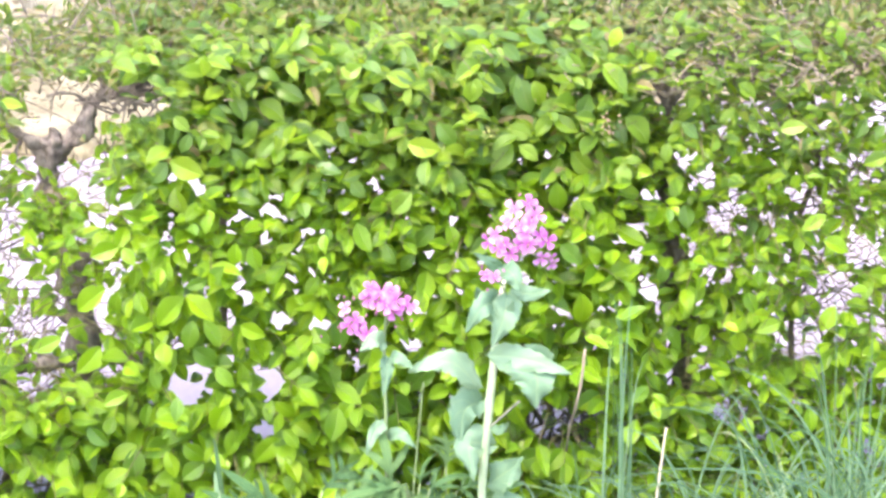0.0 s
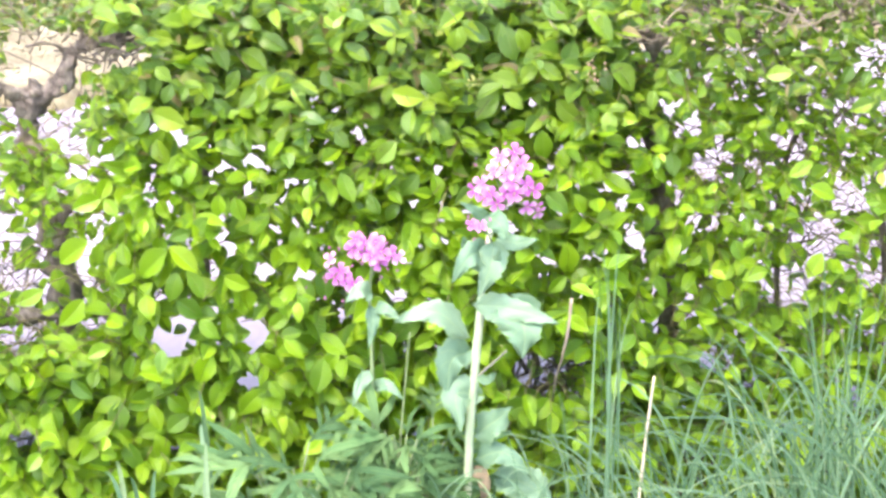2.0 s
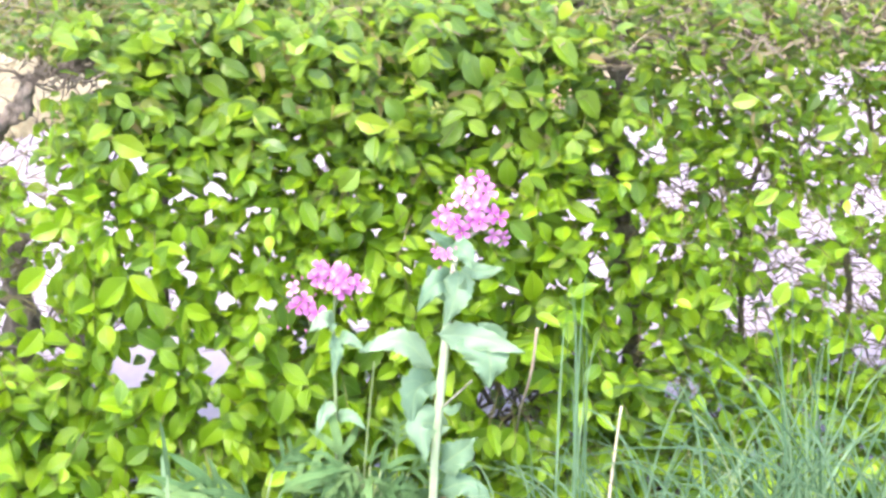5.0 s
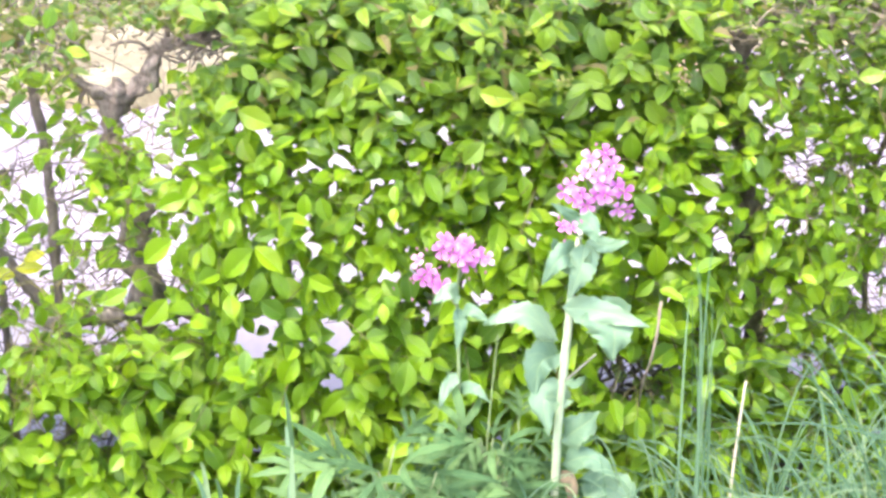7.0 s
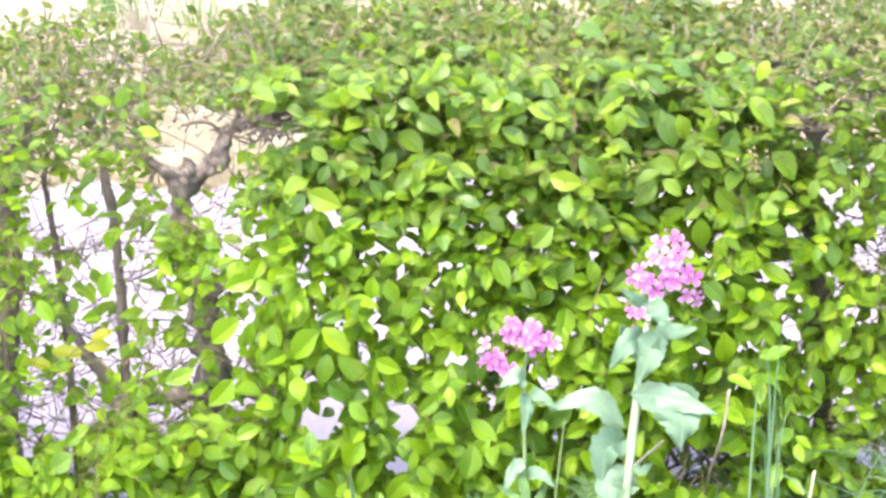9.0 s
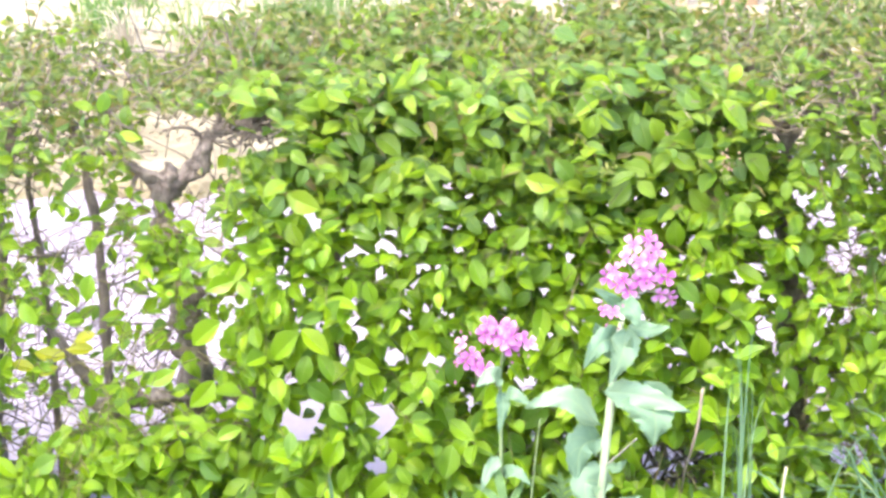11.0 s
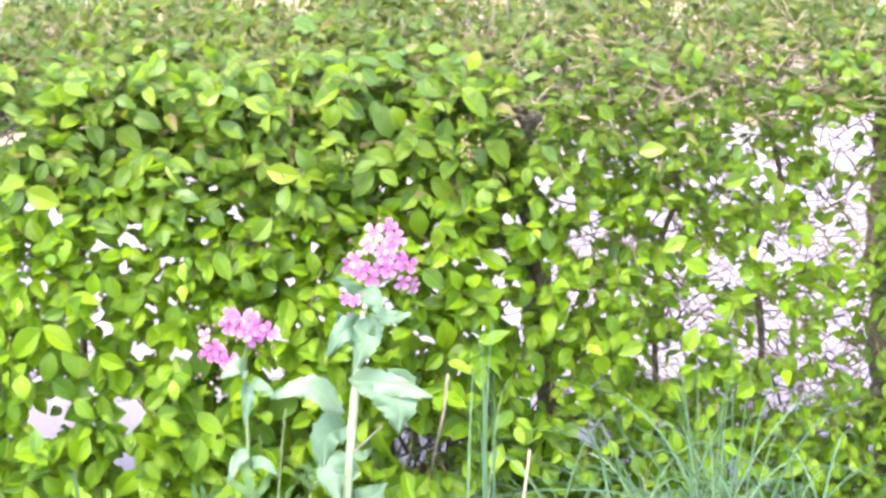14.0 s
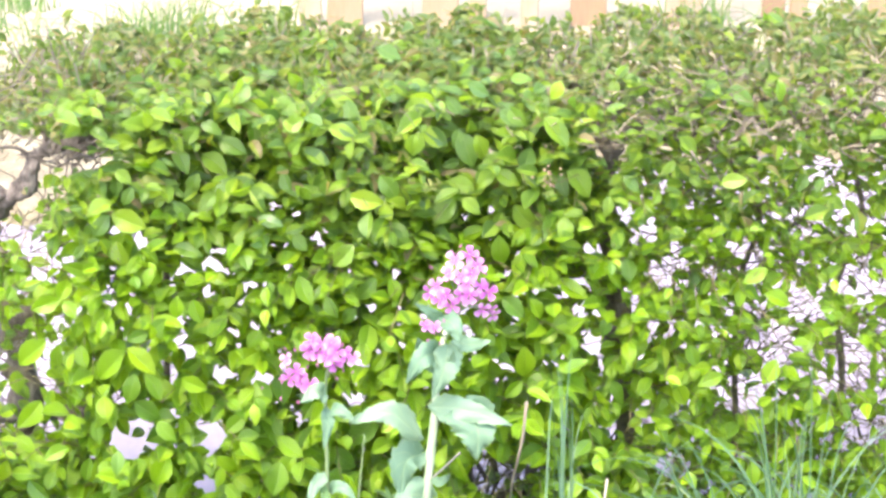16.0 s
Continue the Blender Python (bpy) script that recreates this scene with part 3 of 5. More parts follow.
SHRINK = np.array([0.88] * (len(OPEN_LEFT) - 2) + [1.0, 1.0] + [0.8 if o[2] > 0.0115 else 0.45 for o in OPEN_MIDDLE] + [0.92] * (len(OPEN_RIGHT) - 2) + [1.0] * (2 + len(OPEN_LOW)) + [0.75] * len(OPEN_WIDE))
OPEN[:, 2:] *= SHRINK[:, None]
# hollows that the outer leaves leave open, down to a depth: a gap by the bare end, the dark foot, and the old trunk's side limb
HOLLOWS = [(-0.364, 0.254, 0.013, 0.015, 0.6), (0.135, 0.205, 0.045, 0.032, 0.14), (0.282, 0.45, 0.004, 0.018, 0.24), (0.235, 0.485, 0.022, 0.006, 0.22)]
# pinholes where the light of the path glints between the leaves
GLINTS = 110
OPEN = np.vstack([OPEN, np.stack([gen.uniform(-0.40, 0.34, GLINTS), gen.uniform(0.27, 0.59, GLINTS), gen.uniform(0.001, 0.0045, GLINTS), gen.uniform(0.001, 0.0045, GLINTS)], 1)])
# the largest leaves of the face, stretch by stretch: middle x and z, how far the tip points down from the right, length
CREST_LEAVES = [(-0.213, 0.664, 27, 0.038), (-0.243, 0.691, 14, 0.03), (-0.137, 0.705, 155, 0.034), (-0.105, 0.664, 31, 0.039), (-0.073, 0.69, 20, 0.043), (0.084, 0.658, 71, 0.051), (0.069, 0.674, 104, 0.028), (0.044, 0.682, 38, 0.038), (0.014, 0.676, 104, 0.03), (0.101, 0.661, 69, 0.04), (0.148, 0.704, 49, 0.036), (0.067, 0.72, 39, 0.032), (0.199, 0.687, 51, 0.046), (-0.135, 0.703, 22, 0.03), (-0.189, 0.685, 87, 0.034), (-0.217, 0.666, 26, 0.043), (-0.109, 0.663, 32, 0.039), (-0.066, 0.694, 32, 0.033), (0.143, 0.701, 24, 0.043), (0.196, 0.691, 48, 0.048), (0.151, 0.753, 352, 0.028), (0.018, 0.677, 107, 0.034), (0.043, 0.682, 29, 0.044), (0.099, 0.739, 27, 0.036), (-0.016, 0.787, 25, 0.036), (0.195, 0.744, 119, 0.028)]
UPPER_LEAVES = [(-0.24, 0.641, 36, 0.043), (-0.267, 0.615, 116, 0.035), (-0.308, 0.601, 134, 0.024), (-0.345, 0.614, 115, 0.028), (-0.281, 0.65, 59, 0.039), (-0.35, 0.636, 40, 0.028), (-0.042, 0.616, 9, 0.046), (-0.015, 0.627, 57, 0.042), (0.108, 0.627, 139, 0.036), (0.136, 0.632, 23, 0.039), (-0.145, 0.628, 70, 0.029), (-0.073, 0.636, 41, 0.027), (0.228, 0.621, 47, 0.05), (0.208, 0.615, 74, 0.033), (0.292, 0.63, 43, 0.03), (0.263, 0.601, 96, 0.027)]
FLANK_LEAVES = [(-0.378, 0.581, 129, 0.038), (-0.342, 0.584, 23, 0.049), (-0.353, 0.541, 69, 0.039), (-0.27, 0.543, 9, 0.039), (-0.258, 0.469, 71, 0.035), (-0.282, 0.479, 96, 0.034), (-0.223, 0.474, 336, 0.028), (-0.419, 0.472, 56, 0.029), (-0.12, 0.495, 64, 0.044), (-0.128, 0.552, 54, 0.033), (-0.371, 0.404, 141, 0.059), (-0.325, 0.414, 41, 0.052), (-0.407, 0.403, 74, 0.033), (-0.344, 0.37, 107, 0.044), (-0.315, 0.369, 61, 0.042), (-0.325, 0.333, 37, 0.043), (-0.262, 0.376, 22, 0.037), (-0.212, 0.322, 142, 0.038), (-0.299, 0.313, 45, 0.036), (-0.155, 0.358, 82, 0.047)]
CENTRE_LEAVES = [(-0.073, 0.544, 134, 0.041), (-0.045, 0.495, 136, 0.04), (-0.008, 0.499, 75, 0.034), (0.054, 0.59, 130, 0.046), (0.089, 0.597, 37, 0.034), (0.126, 0.532, 89, 0.047), (0.15, 0.517, 106, 0.038), (0.145, 0.472, 38, 0.039), (0.161, 0.574, 43, 0.047), (0.174, 0.468, 57, 0.034), (-0.066, 0.458, 132, 0.03), (0.291, 0.513, 83, 0.034), (0.223, 0.486, 28, 0.047), (0.262, 0.441, 110, 0.029), (0.159, 0.394, 89, 0.05), (0.145, 0.361, 133, 0.035), (-0.045, 0.417, 79, 0.034), (0.283, 0.345, 52, 0.039)]
LOWER_LEAVES = [(-0.376, 0.181, 75, 0.041), (-0.344, 0.202, 45, 0.039), (-0.307, 0.26, 115, 0.049), (-0.293, 0.218, 122, 0.042), (-0.249, 0.205, 133, 0.052), (-0.215, 0.229, 55, 0.033), (-0.284, 0.156, 121, 0.051), (-0.371, 0.136, 76, 0.043), (-0.407, 0.13, 69, 0.046), (-0.41, 0.241, 101, 0.034), (-0.348, 0.172, 141, 0.04), (-0.223, 0.263, 43, 0.037), (-0.394, 0.299, 75, 0.034), (-0.051, 0.296, 144, 0.057), (-0.025, 0.279, 156, 0.035), (-0.074, 0.258, 37, 0.044), (-0.145, 0.268, 128, 0.038), (-0.159, 0.252, 102, 0.048), (-0.14, 0.29, 35, 0.045), (-0.111, 0.227, 59, 0.05), (-0.016, 0.184, 54, 0.034)]
THIN_END_LEAVES = [(0.364, 0.667, 65, 0.026), (0.426, 0.626, 349, 0.037), (0.517, 0.613, 117, 0.029), (0.454, 0.507, 151, 0.039), (0.485, 0.482, 19, 0.04), (0.363, 0.355, 63, 0.038), (0.377, 0.406, 69, 0.033), (0.398, 0.381, 165, 0.035), (0.477, 0.381, 118, 0.039), (0.321, 0.348, 52, 0.034), (0.491, 0.277, 125, 0.028), (0.415, 0.208, 69, 0.038), (0.458, 0.248, 82, 0.04), (0.323, 0.384, 143, 0.028), (0.367, 0.67, 37, 0.032), (0.486, 0.733, 72, 0.03), (0.44, 0.719, 30, 0.034)]
BARE_END_LEAVES = [(-0.451, 0.478, 164, 0.041), (-0.474, 0.41, 144, 0.054), (-0.443, 0.398, 105, 0.035), (-0.484, 0.317, 132, 0.05), (-0.446, 0.273, 159, 0.038), (-0.488, 0.281, 32, 0.035), (-0.516, 0.248, 111, 0.036), (-0.468, 0.226, 50, 0.04), (-0.426, 0.174, 87, 0.048), (-0.442, 0.194, 162, 0.041), (-0.531, 0.353, 157, 0.044), (-0.605, 0.695, 107, 0.034), (-0.571, 0.653, 9, 0.03), (-0.62, 0.471, 99, 0.038), (-0.698, 0.436, 54, 0.036), (-0.695, 0.22, 148, 0.044), (-0.746, 0.21, 48, 0.041), (-0.582, 0.216, 31, 0.033), (-0.676, 0.258, 140, 0.034)]
LARGE = np.array(CREST_LEAVES + UPPER_LEAVES + FLANK_LEAVES + CENTRE_LEAVES + LOWER_LEAVES + THIN_END_LEAVES + BARE_END_LEAVES)
LARGE_Y = front_depth(LARGE[:, 0], LARGE[:, 1]) - 0.008
LARGE_AT = np.stack(on_face(np.stack([LARGE[:, 0], LARGE_Y, LARGE[:, 1]], 1)), 1)


def before_large(p):
    """Whether a leaf at p would cover one of the largest leaves."""
    x, z = on_face(p)
    near = np.hypot(x[:, None] - LARGE_AT[None, :, 0], z[:, None] - LARGE_AT[None, :, 1]) < 0.50 * LARGE[None, :, 3]
    return (near & (p[:, 1:2] < LARGE_Y[None] + 0.015)).any(axis=1)


def shoots(n, deep, low=0.0, high=0.745, left=-1.3, right=1.3):
    """Short side shoots, each with leaves set alternately along it: the shoots' lines, and the leaves' foot, tip direction, facing and length."""
    x, z = gen.uniform(left, right, n), gen.uniform(low, high, n)
    reach = gen.uniform(0.05, 0.13, n)
    y = front_depth(x, z) + (gen.uniform(0.10, 0.40, n) if deep else gen.exponential(0.028, n) + reach * 0.5)
    a = gen.uniform(-1.35, 1.35, n)
    way = np.stack([np.sin(a), -np.cos(a) * 0.8 + (gen.normal(0, 0.8, n) if deep else 0), gen.normal(0.12, 0.38, n) + 0.3 * (z > 0.64)], 1)
    way /= np.linalg.norm(way, axis=1, keepdims=True)
    root = np.stack([x, y, z], 1)
    side_way = np.cross(way, (0, 0, 1.0))
    side_way /= np.linalg.norm(side_way, axis=1, keepdims=True)
    vigour = gen.uniform(0.72, 1.12, n) * np.where(x > 0.25, 0.88, 1.0) * 0.96 * (1 + 0.06 * np.clip((0.45 - z) / 0.15, 0, 1)) * (1 - 0.08 * np.clip((z - 0.46) / 0.12, 0, 1))
    vigour *= 1 - 0.25 * np.minimum(sparse(x, z), 1) - 0.12 * np.clip((-0.40 - x) / 0.06, 0, 1) * (z > 0.26) - 0.22 * np.clip((x - 0.15) / 0.1, 0, 1) * np.clip((0.33 - z) / 0.06, 0, 1)
    droop = np.clip(gen.normal(0.12, 0.42, n) + 0.35 * np.clip((0.55 - z) / 0.25, 0, 1), -0.35, 1.3)
    count, feet, tips, faces, lengths, owner = 6, [], [], [], [], []
    for k in range(count):
        t = (0.15, 0.42, 0.64, 0.80, 0.92, 1.0)[k]
        q = root + way * (reach * t)[:, None] - np.array((0, 0, 1.0)) * (0.25 * reach * t * t)[:, None]
        sgn = 1.0 if k % 2 else -1.0
        spread = gen.normal(0.85, 0.2, n) if k < count - 1 else gen.normal(0, 0.25, n)
        tip = way * 0.6 + side_way * (sgn * spread)[:, None]
        tip[:, 2] -= droop * gen.uniform(0.6, 1.4, n)
        tip += gen.normal(0, 0.22, (n, 3))
        face = np.stack([gen.normal(0, 0.5, n), gen.normal(-0.7, 0.4, n), gen.normal(0.95, 0.4, n)], 1)
        feet.append(q)
        tips.append(tip / np.linalg.norm(tip, axis=1, keepdims=True))
        faces.append(face)
        lengths.append(vigour * (0.040 if 0 < k < 4 else 0.032) * gen.uniform(0.75, 1.18, n))
        owner.append(np.arange(n))
    p, tip, face, length = (np.concatenate(q) for q in (feet, tips, faces, lengths))
    owner = np.concatenate(owner)
    middle = p + tip * length[:, None] * 0.5
    m = len(p)
    keep = (middle[:, 2] < top_height(middle[:, 0], middle[:, 1]) + 0.012) & (p[:, 2] > 0.02)
    keep &= gen.random(m) > (0.53 if not deep else 0.68) * sparse(p[:, 0], p[:, 2])
    if deep:
        keep &= (p[:, 2] > 0.5) | (gen.random(m) < np.where((p[:, 2] < 0.3) & (p[:, 1] > 0.26), 0.12, 0.55))
    inside = openness(middle, 0.29 * length) < 1.0 + gen.normal(0, 0.06, m)
    keep &= ~inside | (gen.random(m) < 0.05)
    keep &= ~before_large(middle)
    fx, fz = on_face(middle)
    for x0, z0, half, tall, back in HOLLOWS:
        keep &= (np.hypot((fx - x0) / (half + 0.3 * length), (fz - z0) / (tall + 0.3 * length)) > 1 + gen.normal(0, 0.12, m)) | (middle[:, 1] > back)
    lines = [(root[i], root[i] + way[i] * reach[i] * 0.5, root[i] + way[i] * reach[i] - np.array((0, 0, 0.25 * reach[i]))) for i in np.unique(owner[keep])]
    return lines, (p[keep], tip[keep], face[keep], length[keep])


def loose_leaves(n):
    """Small leaves on hidden twigs that fringe the openings."""
    x, z = gen.uniform(-0.95, 0.95, n), gen.uniform(0.2, 0.68, n)
    p = np.stack([x, gen.uniform(0.06, 0.34, n), z], 1)
    keep = (gen.random(n) < 0.12 + 0.4 * np.minimum(sparse(x, z), 1) + 0.25 * (x < -0.4)) & (openness(p, 0.0) > np.where((z > 0.57) & (np.abs(x + 0.49) < 0.11), 1.15, np.where((gen.random(n) < 0.55) & ((x < -0.41) | (x > 0.15)), 0.15, 1.15)))
    p = p[keep]
    m = len(p)
    tip = np.stack([gen.normal(0, 0.8, m), gen.normal(-0.3, 0.5, m), gen.normal(-0.35, 0.5, m)], 1)
    face = np.stack([gen.normal(0, 0.4, m), gen.normal(-0.6, 0.3, m), gen.normal(0.8, 0.3, m)], 1)
    return p, tip, face, gen.uniform(0.017, 0.034, m)


def scatter_top(n):
    x = gen.uniform(-1.3, 1.3, n)
    edge = front_depth(x, 0.7 + 0 * x) + 0.03
    y = edge + (0.50 - edge) * gen.uniform(0, 1, n) ** 0.8
    z = top_height(x, y) - gen.exponential(0.016, n) - 0.02 * np.clip((edge + 0.05 - y) / 0.05, 0, 1)
    p = np.stack([x, y, z], 1)
    thin = (0.15 + 0.3 * np.clip((0.3 - y) / 0.1, 0, 1)) * np.clip((x - 0.2) / 0.1, 0, 1) + 0.5 * np.clip((-0.42 - x) / 0.08, 0, 1)
    keep = (openness(p, 0.0) > 1) & (gen.random(n) > thin)
    p = p[keep]
    m = len(p)
    length = gen.uniform(0.012, 0.027, m) * (1.05 - 0.7 * np.clip(p[:, 1] - 0.1, 0, 0.4))
    tip = np.stack([gen.normal(0, 0.7, m), gen.normal(-0.2, 0.7, m), gen.normal(0.12, 0.45, m)], 1)
    face = np.stack([gen.normal(0, 0.5, m), gen.normal(-0.35, 0.5, m), gen.normal(0.9, 0.3, m)], 1)
    return p, tip, face, length


def leaf_mass(name, data, mat):
    p, tip, face, length = data
    m = len(p)
    width = length * gen.uniform(0.46, 0.63, m) * (1 + 0.12 * np.clip((0.5 - p[:, 2]) / 0.2, 0, 1))
    pts = leaf_points(length, width, gen.uniform(0.15, 0.75, m), gen.uniform(-0.05, 0.42, m), 0.3)
    world_pts = np.einsum("nij,nkj->nki", frames(tip, face), pts) + p[:, None]
    faces = (np.array(LEAF_FACES)[None] + 24 * np.arange(m)[:, None, None]).reshape(-1, 4)
    return mesh_from(name, world_pts.reshape(-1, 3), faces.tolist(), mat, np.tile(LEAF_UV, (m, 1)), columns=3)


front_lines, front = shoots(5900, False)
deep_lines, back = shoots(2900, True)
more_lines, more = shoots(1300, False, 0.48, 0.68)
fill_lines, fill = shoots(420, True, 0.50, 0.70, -0.36, 0.26)
front_lines, deep_lines = front_lines + more_lines, deep_lines + fill_lines
front = tuple(np.concatenate(q) for q in zip(front, more))
back = tuple(np.concatenate(q) for q in zip(back, fill))
loose = loose_leaves(4200)
# the leaves that stand foremost are pieces of their own
lead = front[0][:, 1] + 0.3 * front[1][:, 1] * front[3] - front_depth(front[0][:, 0], front[0][:, 2])
seen = (np.abs(front[0][:, 0] + 0.05) < 0.72) & (front[0][:, 2] > 0.12) & (front[0][:, 2] < 0.6)
order = np.argsort(np.where(seen, lead, 9.0))
single, rest = order[:160], order[160:]
side = [np.concatenate([a[rest], b, c]) for a, b, c in zip(front, back, loose)]
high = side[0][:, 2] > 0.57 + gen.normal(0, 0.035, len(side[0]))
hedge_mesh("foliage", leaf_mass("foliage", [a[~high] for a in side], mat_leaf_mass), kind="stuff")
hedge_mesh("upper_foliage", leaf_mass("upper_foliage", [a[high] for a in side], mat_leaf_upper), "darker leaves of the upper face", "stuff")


def sprouts(n):
    """Young shoots that stand up out of the clipped top, thickest at the bare end: their lines, and their small leaves."""
    lines, feet, tips_, faces_, lengths = [], [], [], [], []
    for k in range(n):
        x = gen.uniform(-0.86, -0.38) if k < 0.6 * n else gen.uniform(-0.38, 0.85)
        y = gen.uniform(0.2, 0.45)
        h = gen.uniform(0.035, 0.08) if x < -0.38 else gen.uniform(0.025, 0.045)
        foot = np.array((x, y, float(top_height(np.array(x), np.array(y))) - 0.02))
        way = np.array((gen.normal(0, 0.3), gen.normal(0, 0.2), 1.0))
        lines.append((foot, foot + way * h * 0.5 + np.array((gen.normal(0, 0.004), 0, 0)), foot + way * h))
        for q in (0.55, 0.7, 0.82, 0.93, 1.0):
            feet.append(foot + way * h * q)
            tips_.append((gen.normal(0, 0.7), gen.normal(-0.2, 0.5), gen.uniform(0.2, 1.2)))
            faces_.append((gen.normal(0, 0.5), -0.7, 0.6))
            lengths.append(gen.uniform(0.011, 0.02))
    return lines, (np.array(feet), np.array(tips_), np.array(faces_), np.array(lengths))


sprout_lines, sprout_leaves = sprouts(44)
hedge_mesh("clipped_top", leaf_mass("clipped_top", [np.concatenate(q) for q in zip(scatter_top(17000), sprout_leaves)], mat_leaf_top), "small greyer leaves of the clipped top", "stuff")

# twigs: short crooked side shoots, thick in the openings and standing up from the top
pieces, tips = [], []
rng = random.Random(21)
young = []
for a, b, c in front_lines + deep_lines:
    if b[2] > 0.54 and rng.random() < 0.6:
        continue
    if b[0] < -0.36 and b[2] > 0.52 and openness(np.array([b]), 0.0)[0] < 1.0 and rng.random() < 0.85:
        continue
    if -0.42 < b[0] < 0.30 and openness(np.array([a, (a + b) / 2, b, (b + c) / 2, c]), 0.006).min() < 1.0:
        continue
    young.append(tube_data([Vector(a), Vector(b) + Vector((0, 0, 0.003)), Vector(c)], (0.0009, 0.0005), 4))
for k in range(480):
    x, y, z = rng.choice((rng.uniform(-0.95, -0.40), rng.uniform(0.26, 0.9), rng.uniform(0.26, 0.9), rng.uniform(-1.2, 1.2))), rng.uniform(0.16, 0.38), rng.uniform(0.06, 0.60)
    a, h = rng.uniform(0, 6.28), rng.uniform(0.05, 0.17)
    way = Vector((math.cos(a), 0.5 * math.sin(a), rng.gauss(0.25, 0.45))).normalized()
    p0 = Vector((x, y, z))
    if (p0 + way * h).z > 0.68 or (x < -0.38 and z > 0.53):
        continue
    bend = [Vector((rng.gauss(0, 0.12), rng.gauss(0, 0.1), rng.gauss(0, 0.12))) * h for _ in range(2)]
    thick = rng.uniform(0.0007, 0.0018)
    if -0.45 < x < 0.32 and z > 0.2 and openness(np.array([p0 + way * h * q for q in (0, 0.25, 0.5, 0.75, 1)]), 0.012).min() < 1.0:
        continue
    pieces.append(tube_data(smooth_line([p0, p0 + way * h * 0.35 + bend[0], p0 + way * h * 0.7 + bend[1], p0 + way * h], 2), (thick, 0.0006), 5, 0.2))
    for _ in range(rng.choice((1, 2, 3))):
        q = p0 + way * h * rng.uniform(0.3, 0.8)
        turn = (way + Vector((rng.gauss(0, 0.7), rng.gauss(0, 0.5), rng.gauss(0, 0.7)))).normalized()
        pieces.append(tube_data(smooth_line([q, q + turn * h * 0.2 + Vector((0, 0, rng.gauss(0, 0.006))), q + turn * h * 0.42], 2), (thick * 0.6, 0.0005), 4, 0.1))
for k in range(300):
    x, y = rng.uniform(-1.25, 1.25), rng.uniform(0.20, 0.48)
    z = float(top_height(np.array(x), np.array(y)))
    p0 = Vector((x, y, z - 0.05))
    p1 = p0 + Vector((rng.gauss(0, 0.024), rng.gauss(0, 0.02), 0.05 + rng.uniform(-0.01, 0.022)))
    tips.append(tube_data(smooth_line([p0, (p0 + p1) / 2 + Vector((rng.gauss(0, 0.004), 0, 0)), p1], 2), (0.0013, 0.0009), 5, 0.1))
for a, b, c in sprout_lines:
    tips.append(tube_data(smooth_line([Vector(a), Vector(b), Vector(c)], 2), (0.0014, 0.0008), 5, 0.1))
# fine bare twigs that veil the wide openings at both ends
for k in range(480):
    if k < 280:
        p0 = Vector((rng.uniform(-0.95, -0.56), rng.uniform(0.22, 0.46), rng.uniform(0.12, 0.36)))
    elif k < 340:
        p0 = Vector((rng.uniform(-0.9, -0.42), rng.uniform(0.22, 0.46), rng.uniform(0.36, 0.56)))
    else:
        p0 = Vector((rng.uniform(0.45, 0.9), rng.uniform(0.22, 0.46), rng.uniform(0.12, 0.5)))
    a, h = rng.gauss(math.pi / 2, 0.9), rng.uniform(0.03, 0.12)
    way = Vector((math.cos(a), rng.gauss(0, 0.25), math.sin(a)))
    bend = Vector((rng.gauss(0, 0.12), 0, rng.gauss(0, 0.12))) * h
    pieces.append(tube_data(smooth_line([p0, p0 + way * h * 0.5 + bend, p0 + way * h], 2), (rng.uniform(0.0007, 0.0015), 0.0005), 4, 0.2))
# cut stubs and spurs crowding the old forks
for cx, cz, n, spread in ((-0.43, 0.645, 34, 0.05), (-0.48, 0.63, 12, 0.02), (-0.425, 0.632, 110, 0.03), (0.275, 0.67, 90, 0.05), (0.40, 0.67, 100, 0.06), (0.58, 0.67, 110, 0.09), (-0.70, 0.64, 70, 0.07), (-0.76, 0.58, 90, 0.06)):
    for _ in range(n):
        p0 = Vector((cx + rng.gauss(0, spread), 0.25 + rng.gauss(0, 0.05), cz + rng.gauss(0, 0.018)))
        way = Vector((rng.gauss(0, 1), rng.gauss(0, 0.6), rng.gauss(0.3, 0.5))).normalized()
        h = rng.uniform(0.02, 0.07)
        pieces.append(tube_data(smooth_line([p0, p0 + way * h * 0.5 + Vector((0, 0, rng.gauss(0, 0.005))), p0 + way * h], 2), (rng.uniform(0.0008, 0.0018), 0.0006), 5, 0.3))
# dense dead wood inside the thin stretches of the top
for _ in range(420):
    p0 = Vector((rng.uniform(0.20, 0.80) if rng.random() < 0.82 else rng.uniform(-0.85, -0.42), rng.uniform(0.26, 0.48), rng.uniform(0.61, 0.71)))
    way = Vector((rng.gauss(0, 1), rng.gauss(0, 0.5), rng.gauss(0.25, 0.5))).normalized()
    h = rng.uniform(0.03, 0.10)
    pieces.append(tube_data(smooth_line([p0, p0 + way * h * 0.5 + Vector((0, 0, rng.gauss(0, 0.003))), p0 + way * h], 2), (rng.uniform(0.0008, 0.0018), 0.0006), 5, 0.3))
